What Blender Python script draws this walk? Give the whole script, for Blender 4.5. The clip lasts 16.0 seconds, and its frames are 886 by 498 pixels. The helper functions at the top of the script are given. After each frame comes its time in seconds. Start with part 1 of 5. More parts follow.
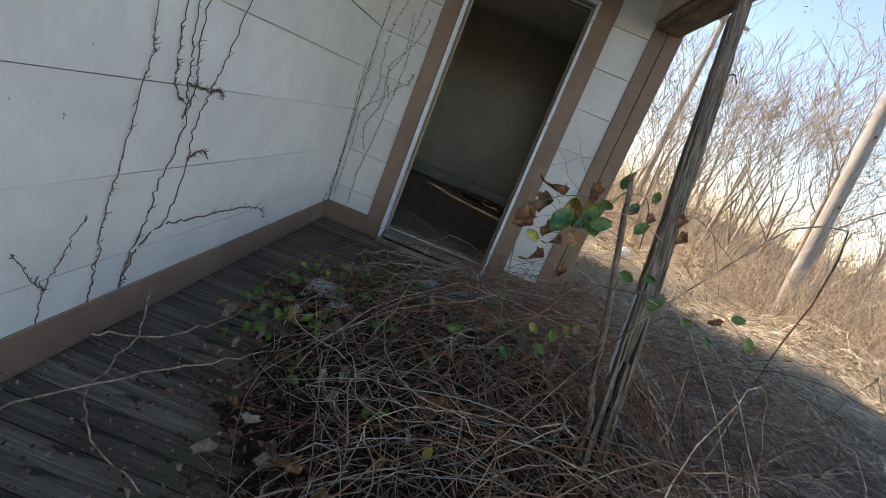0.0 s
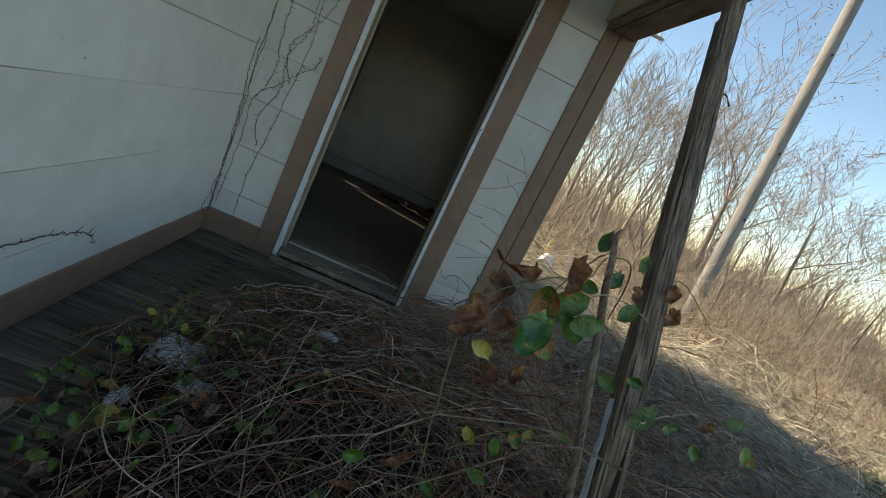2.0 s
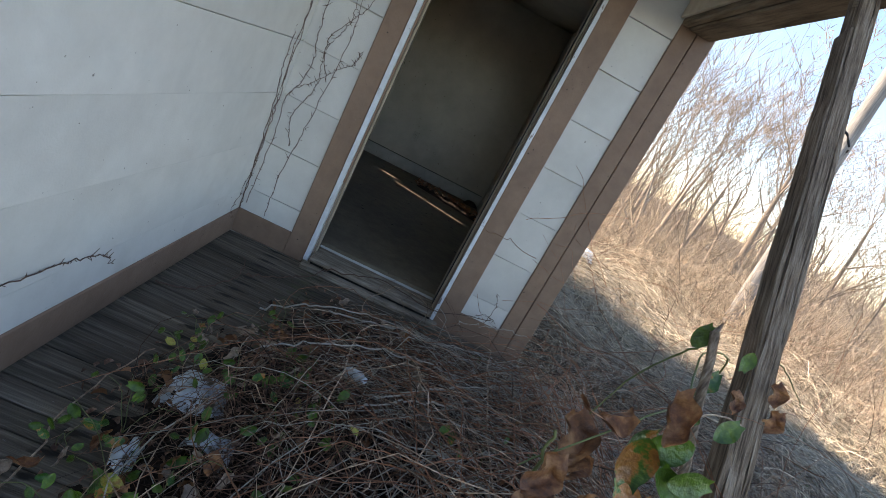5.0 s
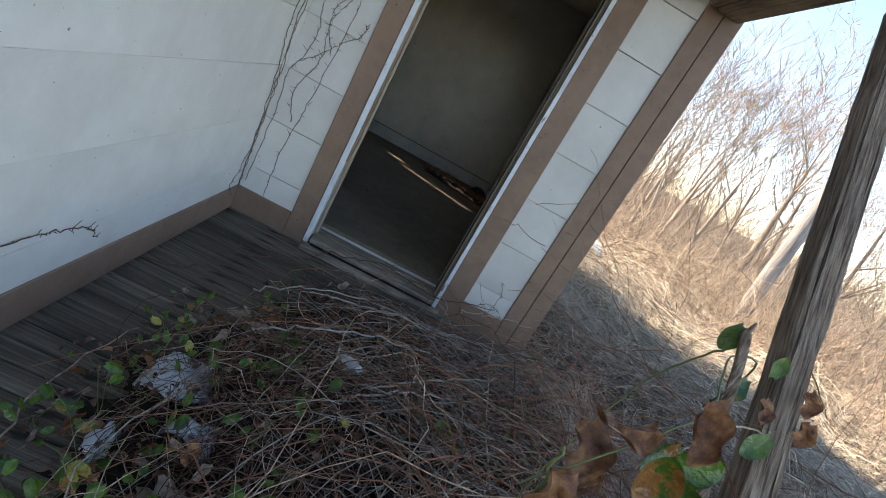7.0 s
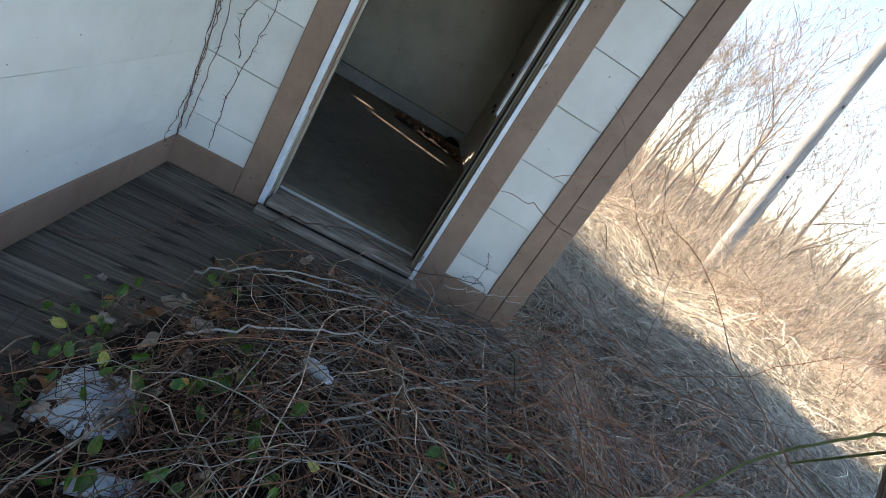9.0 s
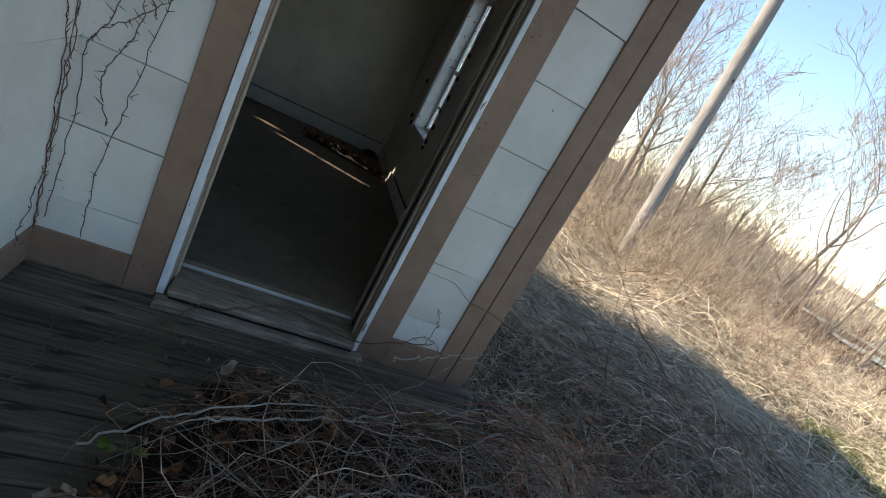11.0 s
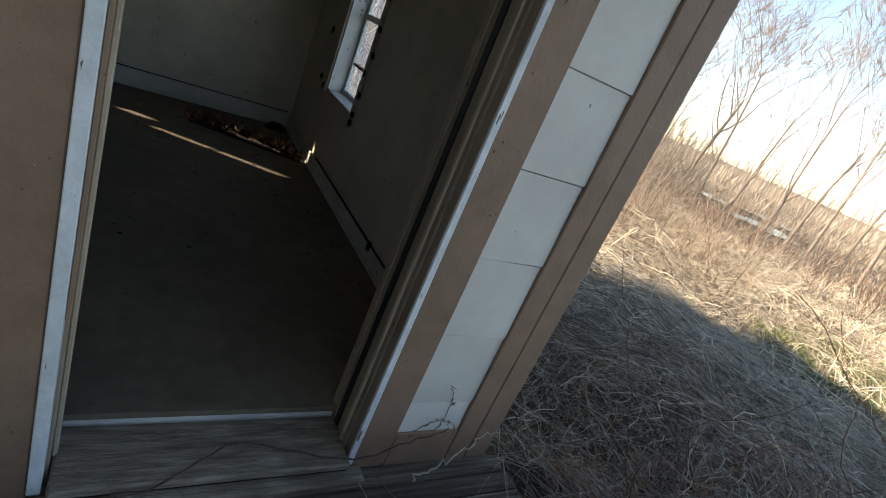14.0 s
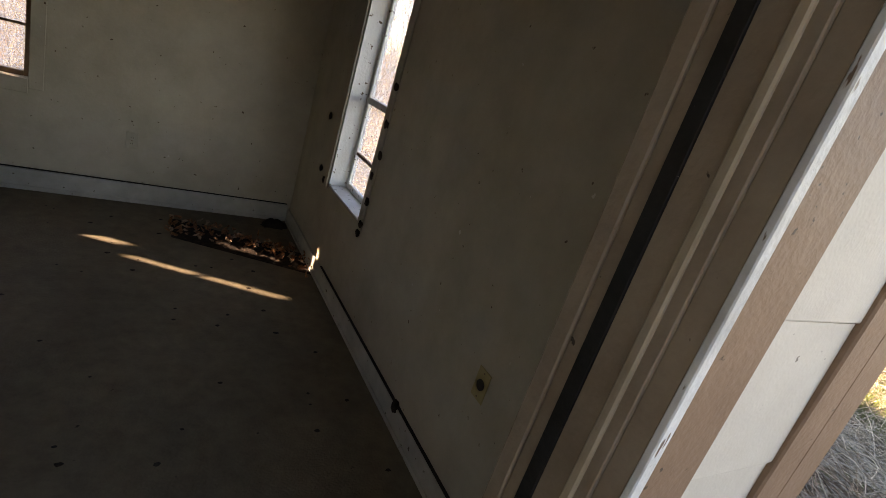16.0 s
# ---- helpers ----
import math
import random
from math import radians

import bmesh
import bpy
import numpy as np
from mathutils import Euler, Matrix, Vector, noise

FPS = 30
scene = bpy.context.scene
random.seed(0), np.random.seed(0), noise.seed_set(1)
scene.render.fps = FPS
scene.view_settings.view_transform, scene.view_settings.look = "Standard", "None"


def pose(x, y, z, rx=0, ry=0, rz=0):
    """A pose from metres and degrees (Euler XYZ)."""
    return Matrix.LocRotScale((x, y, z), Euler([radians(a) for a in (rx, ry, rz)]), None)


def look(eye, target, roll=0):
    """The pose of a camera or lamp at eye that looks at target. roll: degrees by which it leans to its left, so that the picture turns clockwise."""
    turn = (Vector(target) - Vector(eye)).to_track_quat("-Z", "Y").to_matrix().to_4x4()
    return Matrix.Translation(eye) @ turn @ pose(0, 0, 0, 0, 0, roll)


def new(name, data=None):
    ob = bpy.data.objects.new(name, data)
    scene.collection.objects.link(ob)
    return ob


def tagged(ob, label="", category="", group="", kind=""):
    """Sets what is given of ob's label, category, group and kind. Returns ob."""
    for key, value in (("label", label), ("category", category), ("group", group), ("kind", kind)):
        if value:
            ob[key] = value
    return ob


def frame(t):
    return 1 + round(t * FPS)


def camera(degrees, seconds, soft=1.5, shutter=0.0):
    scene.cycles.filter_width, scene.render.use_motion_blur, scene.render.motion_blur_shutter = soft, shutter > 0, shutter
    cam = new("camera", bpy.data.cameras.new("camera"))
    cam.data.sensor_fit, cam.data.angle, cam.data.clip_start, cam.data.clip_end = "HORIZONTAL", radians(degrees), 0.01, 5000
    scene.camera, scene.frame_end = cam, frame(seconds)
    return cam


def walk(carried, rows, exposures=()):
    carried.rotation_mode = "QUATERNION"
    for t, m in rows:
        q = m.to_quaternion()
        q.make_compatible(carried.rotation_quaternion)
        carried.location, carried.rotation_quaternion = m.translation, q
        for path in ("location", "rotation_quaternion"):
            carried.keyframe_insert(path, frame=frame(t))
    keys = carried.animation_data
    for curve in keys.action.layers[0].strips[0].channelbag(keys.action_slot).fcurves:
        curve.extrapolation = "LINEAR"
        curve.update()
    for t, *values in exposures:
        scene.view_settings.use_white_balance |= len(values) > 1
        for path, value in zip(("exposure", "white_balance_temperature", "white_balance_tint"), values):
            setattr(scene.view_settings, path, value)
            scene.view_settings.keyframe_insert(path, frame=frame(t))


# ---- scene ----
cam = camera(82.0, 16.0, 0.6)
PATH = [
    (0, (0.978, -3.751, 1.091), (0.971, -1.815, 0.590), 22.3),
    (0.5, (0.954, -3.680, 1.071), (1.111, -1.744, 0.592), 24.5),
    (1, (0.957, -3.683, 1.050), (1.227, -1.736, 0.682), 23.9),
    (1.5, (0.923, -3.389, 1.111), (1.216, -1.446, 0.737), 24.8),
    (2, (0.934, -3.115, 1.161), (1.234, -1.182, 0.744), 26.0),
    (2.5, (0.892, -3.096, 1.179), (1.184, -1.171, 0.722), 26.7),
    (3, (0.836, -3.091, 1.237), (1.105, -1.170, 0.749), 26.9),
    (3.5, (0.807, -3.024, 1.279), (1.049, -1.105, 0.772), 27.1),
    (6, (0.851, -2.809, 1.265), (1.081, -0.908, 0.687), 28.2),
    (6.5, (0.848, -2.796, 1.242), (1.081, -0.898, 0.655), 28.6),
    (7, (0.865, -2.749, 1.243), (1.089, -0.856, 0.637), 29.9),
    (7.5, (0.886, -2.688, 1.200), (1.117, -0.808, 0.560), 30.8),
    (8, (0.907, -2.578, 1.234), (1.154, -0.710, 0.563), 31.7),
    (8.5, (0.909, -2.504, 1.135), (1.198, -0.650, 0.441), 31.9),
    (9, (0.794, -2.378, 1.173), (1.237, -0.559, 0.469), 32.9),
    (11.5, (0.651, -1.927, 1.339), (1.448, -0.193, 0.743), 27.1),
    (12, (0.659, -1.909, 1.366), (1.547, -0.243, 0.705), 25.8),
    (12.5, (0.636, -1.787, 1.302), (1.584, -0.173, 0.599), 25.4),
    (13, (0.566, -1.585, 1.271), (1.557, -0.001, 0.557), 24.9),
    (13.5, (0.477, -1.382, 1.342), (1.508, 0.182, 0.642), 24.8),
    (14, (0.551, -1.098, 1.361), (1.635, 0.426, 0.652), 23.6),
    (14.5, (0.702, -0.836, 1.371), (1.814, 0.665, 0.656), 22.5),
    (15, (0.733, -0.629, 1.354), (1.854, 0.860, 0.630), 21.9),
    (15.5, (0.707, -0.397, 1.364), (1.810, 1.122, 0.673), 21.2),
    (16, (0.717, -0.323, 1.589), (1.747, 1.271, 0.959), 17.9),
]
EXPOSURES = [(0, 1.48, 7900, 16), (1, 1.46, 7900, 16), (1.6, 0.98, 7800, 4), (3, 0.94, 7500, 4), (3.6, 1.32, 7500, 9), (6, 1.90, 7400, 16), (7, 1.97, 7400, 15), (9, 2.17, 7100, 12), (11.3, 1.37, 7200, 10), (13, 1.37, 7300, 10), (14.5, 1.57, 7700, 13), (15.4, 1.62, 8500, 19), (16, 2.56, 9800, 24)]
walk(cam, [(t, look(eye, target, roll)) for t, eye, target, roll in PATH], EXPOSURES)
SKY, SUN = 0.145, 5.0

# ---- light ----
SUN_TRAVEL = Vector((0.89, -0.46, -0.51)).normalized()
world = bpy.data.worlds.new("sky")
scene.world = world
world.use_nodes = True
wn = world.node_tree.nodes
sky = wn.new("ShaderNodeTexSky")
sky.sky_type = "NISHITA"
sky.sun_disc = False
sky.sun_elevation = math.asin(-SUN_TRAVEL.z)
sky.sun_rotation = math.atan2(-SUN_TRAVEL.x, -SUN_TRAVEL.y)
sky.air_density, sky.dust_density, sky.ozone_density = 0.9, 0.0, 2.4
wn["Background"].inputs["Strength"].default_value = SKY
world.node_tree.links.new(sky.outputs["Color"], wn["Background"].inputs["Color"])
sun = new("sun", bpy.data.lights.new("sun", "SUN"))
sun.data.energy, sun.data.angle, sun.data.color = SUN, radians(0.6), (1.0, 0.92, 0.81)
sun.matrix_world = look((-20, 9, 12), Vector((-20, 9, 12)) + SUN_TRAVEL)


# ---- materials ----
def material(name, ramp, scale=8.0, stretch=(1, 1, 1), rough=0.8, bump=0.2, bump_scale=60.0, big=1.2, big_amount=0.25, vary=0.0, island=False, metal=0.0, spec=0.3, detail=6.0):
    """A surface with grain (ramp of colours over noise), broad stains and fine relief."""
    m = bpy.data.materials.new(name)
    m.use_nodes = True
    nt = m.node_tree
    n, l = nt.nodes, nt.links
    shader = n["Principled BSDF"]
    co = n.new("ShaderNodeTexCoord")
    mp = n.new("ShaderNodeMapping")
    mp.inputs["Scale"].default_value = stretch
    info = n.new("ShaderNodeObjectInfo")
    shift = n.new("ShaderNodeMath")
    shift.operation = "MULTIPLY"
    shift.inputs[1].default_value = 37.0 if vary else 0.0
    l.new(info.outputs["Random"], shift.inputs[0])
    add = n.new("ShaderNodeVectorMath")
    l.new(co.outputs["Object"], add.inputs[0])
    l.new(shift.outputs[0], add.inputs[1])
    l.new(add.outputs[0], mp.inputs["Vector"])
    grain = n.new("ShaderNodeTexNoise")
    grain.inputs["Scale"].default_value, grain.inputs["Detail"].default_value, grain.inputs["Roughness"].default_value = scale, detail, 0.65
    l.new(mp.outputs[0], grain.inputs["Vector"])
    cr = n.new("ShaderNodeValToRGB")
    els = cr.color_ramp.elements
    while len(els) < len(ramp):
        els.new(0.5)
    for e, (p, c) in zip(els, ramp):
        e.position, e.color = p, (*c, 1)
    l.new(grain.outputs["Fac"], cr.inputs["Fac"])
    broad = n.new("ShaderNodeTexNoise")
    broad.inputs["Scale"].default_value, broad.inputs["Detail"].default_value = big, 4.0
    l.new(add.outputs[0], broad.inputs["Vector"])
    rng = n.new("ShaderNodeMapRange")
    rng.inputs["From Min"].default_value, rng.inputs["From Max"].default_value = 0.3, 0.7
    rng.inputs["To Min"].default_value, rng.inputs["To Max"].default_value = 1 - big_amount, 1 + big_amount * 0.5
    l.new(broad.outputs["Fac"], rng.inputs["Value"])
    hsv = n.new("ShaderNodeHueSaturation")
    l.new(cr.outputs["Color"], hsv.inputs["Color"])
    if vary:
        src = n.new("ShaderNodeNewGeometry").outputs["Random Per Island"] if island else info.outputs["Random"]
        vr = n.new("ShaderNodeMapRange")
        vr.inputs["To Min"].default_value, vr.inputs["To Max"].default_value = 1 - vary, 1 + vary
        l.new(src, vr.inputs["Value"])
        mul = n.new("ShaderNodeMath")
        mul.operation = "MULTIPLY"
        l.new(vr.outputs[0], mul.inputs[0])
        l.new(rng.outputs[0], mul.inputs[1])
        l.new(mul.outputs[0], hsv.inputs["Value"])
    else:
        l.new(rng.outputs[0], hsv.inputs["Value"])
    l.new(hsv.outputs["Color"], shader.inputs["Base Color"])
    shader.inputs["Roughness"].default_value = rough
    shader.inputs["Metallic"].default_value = metal
    shader.inputs["Specular IOR Level"].default_value = spec
    if bump:
        fine = n.new("ShaderNodeTexNoise")
        fine.inputs["Scale"].default_value, fine.inputs["Detail"].default_value = bump_scale, 5.0
        l.new(mp.outputs[0], fine.inputs["Vector"])
        bp = n.new("ShaderNodeBump")
        bp.inputs["Strength"].default_value, bp.inputs["Distance"].default_value = bump, 0.01
        l.new(fine.outputs["Fac"], bp.inputs["Height"])
        l.new(bp.outputs[0], shader.inputs["Normal"])
    return m


def spotted(m, colour, scale=30.0, level=0.72, soft=0.03, stretch=(1, 1, 1)):
    """Lays dirt specks or flaking patches of another colour over a material's base colour."""
    nt = m.node_tree
    n, l = nt.nodes, nt.links
    shader = n["Principled BSDF"]
    old = shader.inputs["Base Color"].links[0].from_socket
    co = n.new("ShaderNodeTexCoord")
    mp = n.new("ShaderNodeMapping")
    mp.inputs["Scale"].default_value = stretch
    l.new(co.outputs["Object"], mp.inputs["Vector"])
    t = n.new("ShaderNodeTexNoise")
    t.inputs["Scale"].default_value, t.inputs["Detail"].default_value = scale, 3.0
    l.new(mp.outputs[0], t.inputs["Vector"])
    r = n.new("ShaderNodeMapRange")
    r.inputs["From Min"].default_value, r.inputs["From Max"].default_value = level, level + soft
    l.new(t.outputs["Fac"], r.inputs["Value"])
    mix = n.new("ShaderNodeMix")
    mix.data_type = "RGBA"
    l.new(r.outputs[0], mix.inputs["Factor"])
    l.new(old, mix.inputs["A"])
    mix.inputs["B"].default_value = (*colour, 1)
    l.new(mix.outputs["Result"], shader.inputs["Base Color"])
    return m


M_SIDING = spotted(spotted(material("painted_siding", [(0.3, (0.545, 0.515, 0.465)), (0.7, (0.635, 0.605, 0.55))], 5, rough=0.62, bump=0.12, bump_scale=140, big=0.8, big_amount=0.10, vary=0.03),
                   (0.22, 0.20, 0.17), 42, 0.735, 0.03), (0.50, 0.46, 0.40), 3.0, 0.66, 0.15)
M_TRIM = spotted(spotted(material("brown_trim_paint", [(0.3, (0.215, 0.132, 0.088)), (0.7, (0.27, 0.172, 0.118))], 12, rough=0.6, bump=0.2, bump_scale=90, big=2.0, big_amount=0.15),
                 (0.07, 0.05, 0.035), 55, 0.72), (0.5, 0.46, 0.40), 70, 0.765)
M_WHITE = spotted(material("flaking_white_paint", [(0.3, (0.55, 0.57, 0.58)), (0.7, (0.74, 0.76, 0.78))], 14, rough=0.5, bump=0.3, bump_scale=80, big=3, big_amount=0.2),
                  (0.16, 0.11, 0.08), 26, 0.665, 0.03, (3, 3, 0.6))
M_JAMB = spotted(material("grimy_tan_jamb", [(0.3, (0.23, 0.175, 0.13)), (0.7, (0.32, 0.25, 0.19))], 9, rough=0.65, bump=0.2, big=2, big_amount=0.2), (0.05, 0.035, 0.025), 38, 0.70)
M_BEAD = material("pale_stop_bead", [(0.3, (0.36, 0.29, 0.21)), (0.7, (0.46, 0.38, 0.29))], 10, rough=0.6, bump=0.2)
M_RUBBER = spotted(material("black_weatherstrip", [(0.3, (0.008, 0.008, 0.008)), (0.7, (0.02, 0.02, 0.02))], 20, rough=0.6, bump=0.2), (0.35, 0.33, 0.3), 60, 0.75)
M_SILL = material("weathered_sill_wood", [(0.25, (0.09, 0.07, 0.05)), (0.5, (0.27, 0.22, 0.165)), (0.75, (0.48, 0.42, 0.34))], 9, (0.8, 7, 9), rough=0.9, bump=0.6, bump_scale=50, big=4, big_amount=0.3)
M_DECK = material("grey_deck_boards", [(0.25, (0.045, 0.036, 0.028)), (0.5, (0.120, 0.096, 0.072)), (0.8, (0.27, 0.23, 0.18))], 7, (0.7, 10, 6), rough=0.9, bump=0.6, bump_scale=30, big=2.5, big_amount=0.5, vary=0.2)
spotted(M_DECK, (0.30, 0.30, 0.28), 38, 0.70, 0.05, (1, 3, 1))
spotted(M_DECK, (0.085, 0.085, 0.048), 5.0, 0.64, 0.12)
spotted(M_DECK, (0.035, 0.028, 0.022), 9.0, 0.62, 0.08, (1, 2, 1))
M_POST = material("weathered_post_wood", [(0.28, (0.035, 0.024, 0.018)), (0.5, (0.22, 0.155, 0.105)), (0.78, (0.47, 0.38, 0.29))], 11, (12, 12, 0.8), rough=0.95, bump=0.9, bump_scale=22, big=3, big_amount=0.3)
M_BEAM = material("weathered_beam_wood", [(0.25, (0.10, 0.07, 0.045)), (0.5, (0.30, 0.22, 0.145)), (0.8, (0.44, 0.345, 0.24))], 7, (8, 0.7, 8), rough=0.9, bump=0.6, bump_scale=25, big=3, big_amount=0.35)
M_ROT = material("rotten_dark_wood", [(0.3, (0.012, 0.010, 0.008)), (0.7, (0.09, 0.06, 0.04))], 15, (6, 1, 6), rough=0.95, bump=0.9)
M_ROOM = spotted(spotted(material("grimy_room_wall", [(0.3, (0.46, 0.415, 0.33)), (0.7, (0.58, 0.53, 0.43))], 4, rough=0.75, bump=0.12, bump_scale=60, big=0.7, big_amount=0.18),
                 (0.14, 0.10, 0.07), 33, 0.715, 0.03), (0.62, 0.60, 0.55), 26, 0.745, 0.02)
M_ROOMTRIM = spotted(material("dirty_white_baseboard", [(0.3, (0.42, 0.41, 0.37)), (0.7, (0.52, 0.51, 0.47))], 8, rough=0.6, bump=0.2, big=2, big_amount=0.2), (0.10, 0.07, 0.05), 28, 0.68)
M_ROOMFLOOR = spotted(material("dirty_brown_floor", [(0.3, (0.135, 0.108, 0.074)), (0.7, (0.20, 0.163, 0.112))], 14, rough=0.85, bump=0.4, bump_scale=90, big=1.3, big_amount=0.25), (0.03, 0.024, 0.016), 17, 0.73)
M_GAP = material("dark_gap", [(0.3, (0.010, 0.008, 0.007)), (0.7, (0.03, 0.024, 0.02))], 20, rough=0.9, bump=0.3)
M_SASH = spotted(material("fly_specked_white_paint", [(0.3, (0.66, 0.66, 0.63)), (0.7, (0.78, 0.78, 0.75))], 9, rough=0.55, bump=0.2), (0.10, 0.06, 0.03), 36, 0.655, 0.03)
M_BROWNSASH = material("brown_sash_wood", [(0.3, (0.16, 0.10, 0.06)), (0.7, (0.26, 0.17, 0.11))], 9, rough=0.6, bump=0.2)
M_PLATE = material("yellowed_outlet_plate", [(0.3, (0.38, 0.30, 0.14)), (0.7, (0.46, 0.37, 0.18))], 20, rough=0.4, bump=0.05)
M_IVORY = material("ivory_outlet_plate", [(0.3, (0.42, 0.39, 0.31)), (0.7, (0.50, 0.46, 0.37))], 20, rough=0.4, bump=0.05)
M_STEM = material("dead_vine_stem", [(0.3, (0.12, 0.066, 0.040)), (0.5, (0.30, 0.205, 0.14)), (0.7, (0.54, 0.43, 0.32))], 30, rough=0.9, bump=0.4, big=6, big_amount=0.3, vary=0.85, island=True)
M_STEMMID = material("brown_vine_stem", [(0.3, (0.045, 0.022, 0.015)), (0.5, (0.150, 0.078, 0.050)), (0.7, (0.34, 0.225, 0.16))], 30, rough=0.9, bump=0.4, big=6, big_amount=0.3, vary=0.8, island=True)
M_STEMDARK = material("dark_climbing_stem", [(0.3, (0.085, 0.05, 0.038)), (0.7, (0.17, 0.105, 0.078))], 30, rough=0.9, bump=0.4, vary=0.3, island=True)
M_STEMPALE = material("bleached_stick", [(0.3, (0.30, 0.26, 0.21)), (0.7, (0.50, 0.45, 0.38))], 30, (6, 6, 1), rough=0.9, bump=0.4, vary=0.2, island=True)
M_STEMRED = material("reddish_bramble_cane", [(0.3, (0.20, 0.080, 0.042)), (0.7, (0.40, 0.19, 0.11))], 30, rough=0.8, bump=0.3, vary=0.3, island=True)
M_STEMGREEN = material("green_briar_stem", [(0.3, (0.10, 0.12, 0.04)), (0.7, (0.19, 0.20, 0.08))], 30, rough=0.6, bump=0.2, vary=0.2, island=True)
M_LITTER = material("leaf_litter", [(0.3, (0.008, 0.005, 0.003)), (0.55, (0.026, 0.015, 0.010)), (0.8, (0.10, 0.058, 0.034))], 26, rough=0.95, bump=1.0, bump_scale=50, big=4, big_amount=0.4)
M_GRASS = material("dry_grass", [(0.3, (0.42, 0.325, 0.215)), (0.7, (0.74, 0.645, 0.49))], 20, rough=0.85, bump=0.0, big=0.5, big_amount=0.4, vary=0.75, island=True)
M_GREEN = material("green_grass", [(0.3, (0.075, 0.10, 0.03)), (0.7, (0.16, 0.18, 0.06))], 20, rough=0.8, bump=0.0, vary=0.3, island=True)
# thatch ramp is darkened to put shade between the grass blades into the ground
M_GROUND = material("ground_thatch", [(0.3, (0.028, 0.020, 0.013)), (0.5, (0.12, 0.090, 0.058)), (0.75, (0.36, 0.285, 0.195))], 9, rough=0.95, bump=1.0, bump_scale=40, big=0.35, big_amount=0.4)
M_BRUSH = material("tan_brush_stems", [(0.3, (0.20, 0.145, 0.10)), (0.7, (0.56, 0.44, 0.315))], 12, rough=0.9, bump=0.0, big=0.3, big_amount=0.35, vary=0.7, island=True)
M_BARK = material("grey_brown_bark", [(0.3, (0.19, 0.145, 0.11)), (0.7, (0.42, 0.34, 0.265))], 9, (4, 4, 1), rough=0.95, bump=0.6, bump_scale=20, vary=0.15)
M_POLE = material("bleached_utility_pole", [(0.25, (0.13, 0.115, 0.10)), (0.55, (0.29, 0.265, 0.24)), (0.8, (0.44, 0.41, 0.38))], 8, (8, 8, 0.5), rough=0.9, bump=0.6, bump_scale=20, big=1.0, big_amount=0.25)
M_RUST = material("rusty_needles", [(0.3, (0.22, 0.12, 0.06)), (0.7, (0.42, 0.26, 0.15))], 6, rough=0.9, bump=0.0, vary=0.3, island=True)
M_CABLE = material("black_cable", [(0.3, (0.02, 0.02, 0.02)), (0.7, (0.05, 0.05, 0.05))], 9, rough=0.6, bump=0.0)
M_WATER = material("pond_water", [(0.3, (0.02, 0.025, 0.025)), (0.7, (0.035, 0.04, 0.04))], 2, rough=0.06, bump=0.06, bump_scale=6, spec=0.6)
M_ROOF = material("old_roof_shingle", [(0.3, (0.05, 0.045, 0.04)), (0.7, (0.10, 0.09, 0.08))], 9, rough=0.95, bump=0.5)
M_SOFFIT = material("beige_soffit_board", [(0.3, (0.50, 0.40, 0.29)), (0.7, (0.60, 0.50, 0.38))], 6, (1, 3, 1), rough=0.7, bump=0.2, big=1.5, big_amount=0.15)
M_PLASTIC = spotted(material("dirty_white_plastic", [(0.3, (0.40, 0.43, 0.45)), (0.7, (0.66, 0.70, 0.73))], 16, rough=0.45, bump=0.2, big=8, big_amount=0.25), (0.10, 0.075, 0.05), 22, 0.585, 0.06)
M_TARP = material("dirty_white_far_plastic", [(0.3, (0.70, 0.71, 0.72)), (0.7, (0.82, 0.83, 0.84))], 9, rough=0.5, bump=0.2)
M_RIBBON = material("yellow_marker_ribbon", [(0.3, (0.70, 0.55, 0.04)), (0.7, (0.80, 0.66, 0.08))], 9, rough=0.5, bump=0.0)


def leaf_material(name, ramp, scale=2.2, rough=0.28):
    """Leaf skin: colour patches at the scale of the blade, fine veins, a waxy or papery gloss."""
    return material(name, ramp, scale, rough=rough, bump=0.35, bump_scale=9, big=5, big_amount=0.22, vary=0.22, spec=0.5)


M_LEAFGREEN = leaf_material("glossy_green_leaf", [(0.3, (0.030, 0.070, 0.006)), (0.55, (0.075, 0.145, 0.012)), (0.72, (0.15, 0.24, 0.03))])
M_LEAFTURN = leaf_material("turning_leaf", [(0.44, (0.022, 0.085, 0.010)), (0.53, (0.075, 0.15, 0.018)), (0.58, (0.42, 0.17, 0.04)), (0.70, (0.24, 0.09, 0.03))], 1.7)
M_LEAFBROWN = leaf_material("dead_brown_leaf", [(0.34, (0.075, 0.024, 0.010)), (0.5, (0.21, 0.082, 0.030)), (0.66, (0.42, 0.20, 0.08))], 2.6, 0.62)
M_LEAFYELLOW = leaf_material("yellow_leaf", [(0.38, (0.22, 0.26, 0.04)), (0.52, (0.42, 0.36, 0.06)), (0.66, (0.34, 0.17, 0.04))])
M_LEAFPALE = leaf_material("pale_curled_dead_leaf", [(0.36, (0.20, 0.13, 0.085)), (0.64, (0.42, 0.31, 0.23))], 2.6, 0.75)


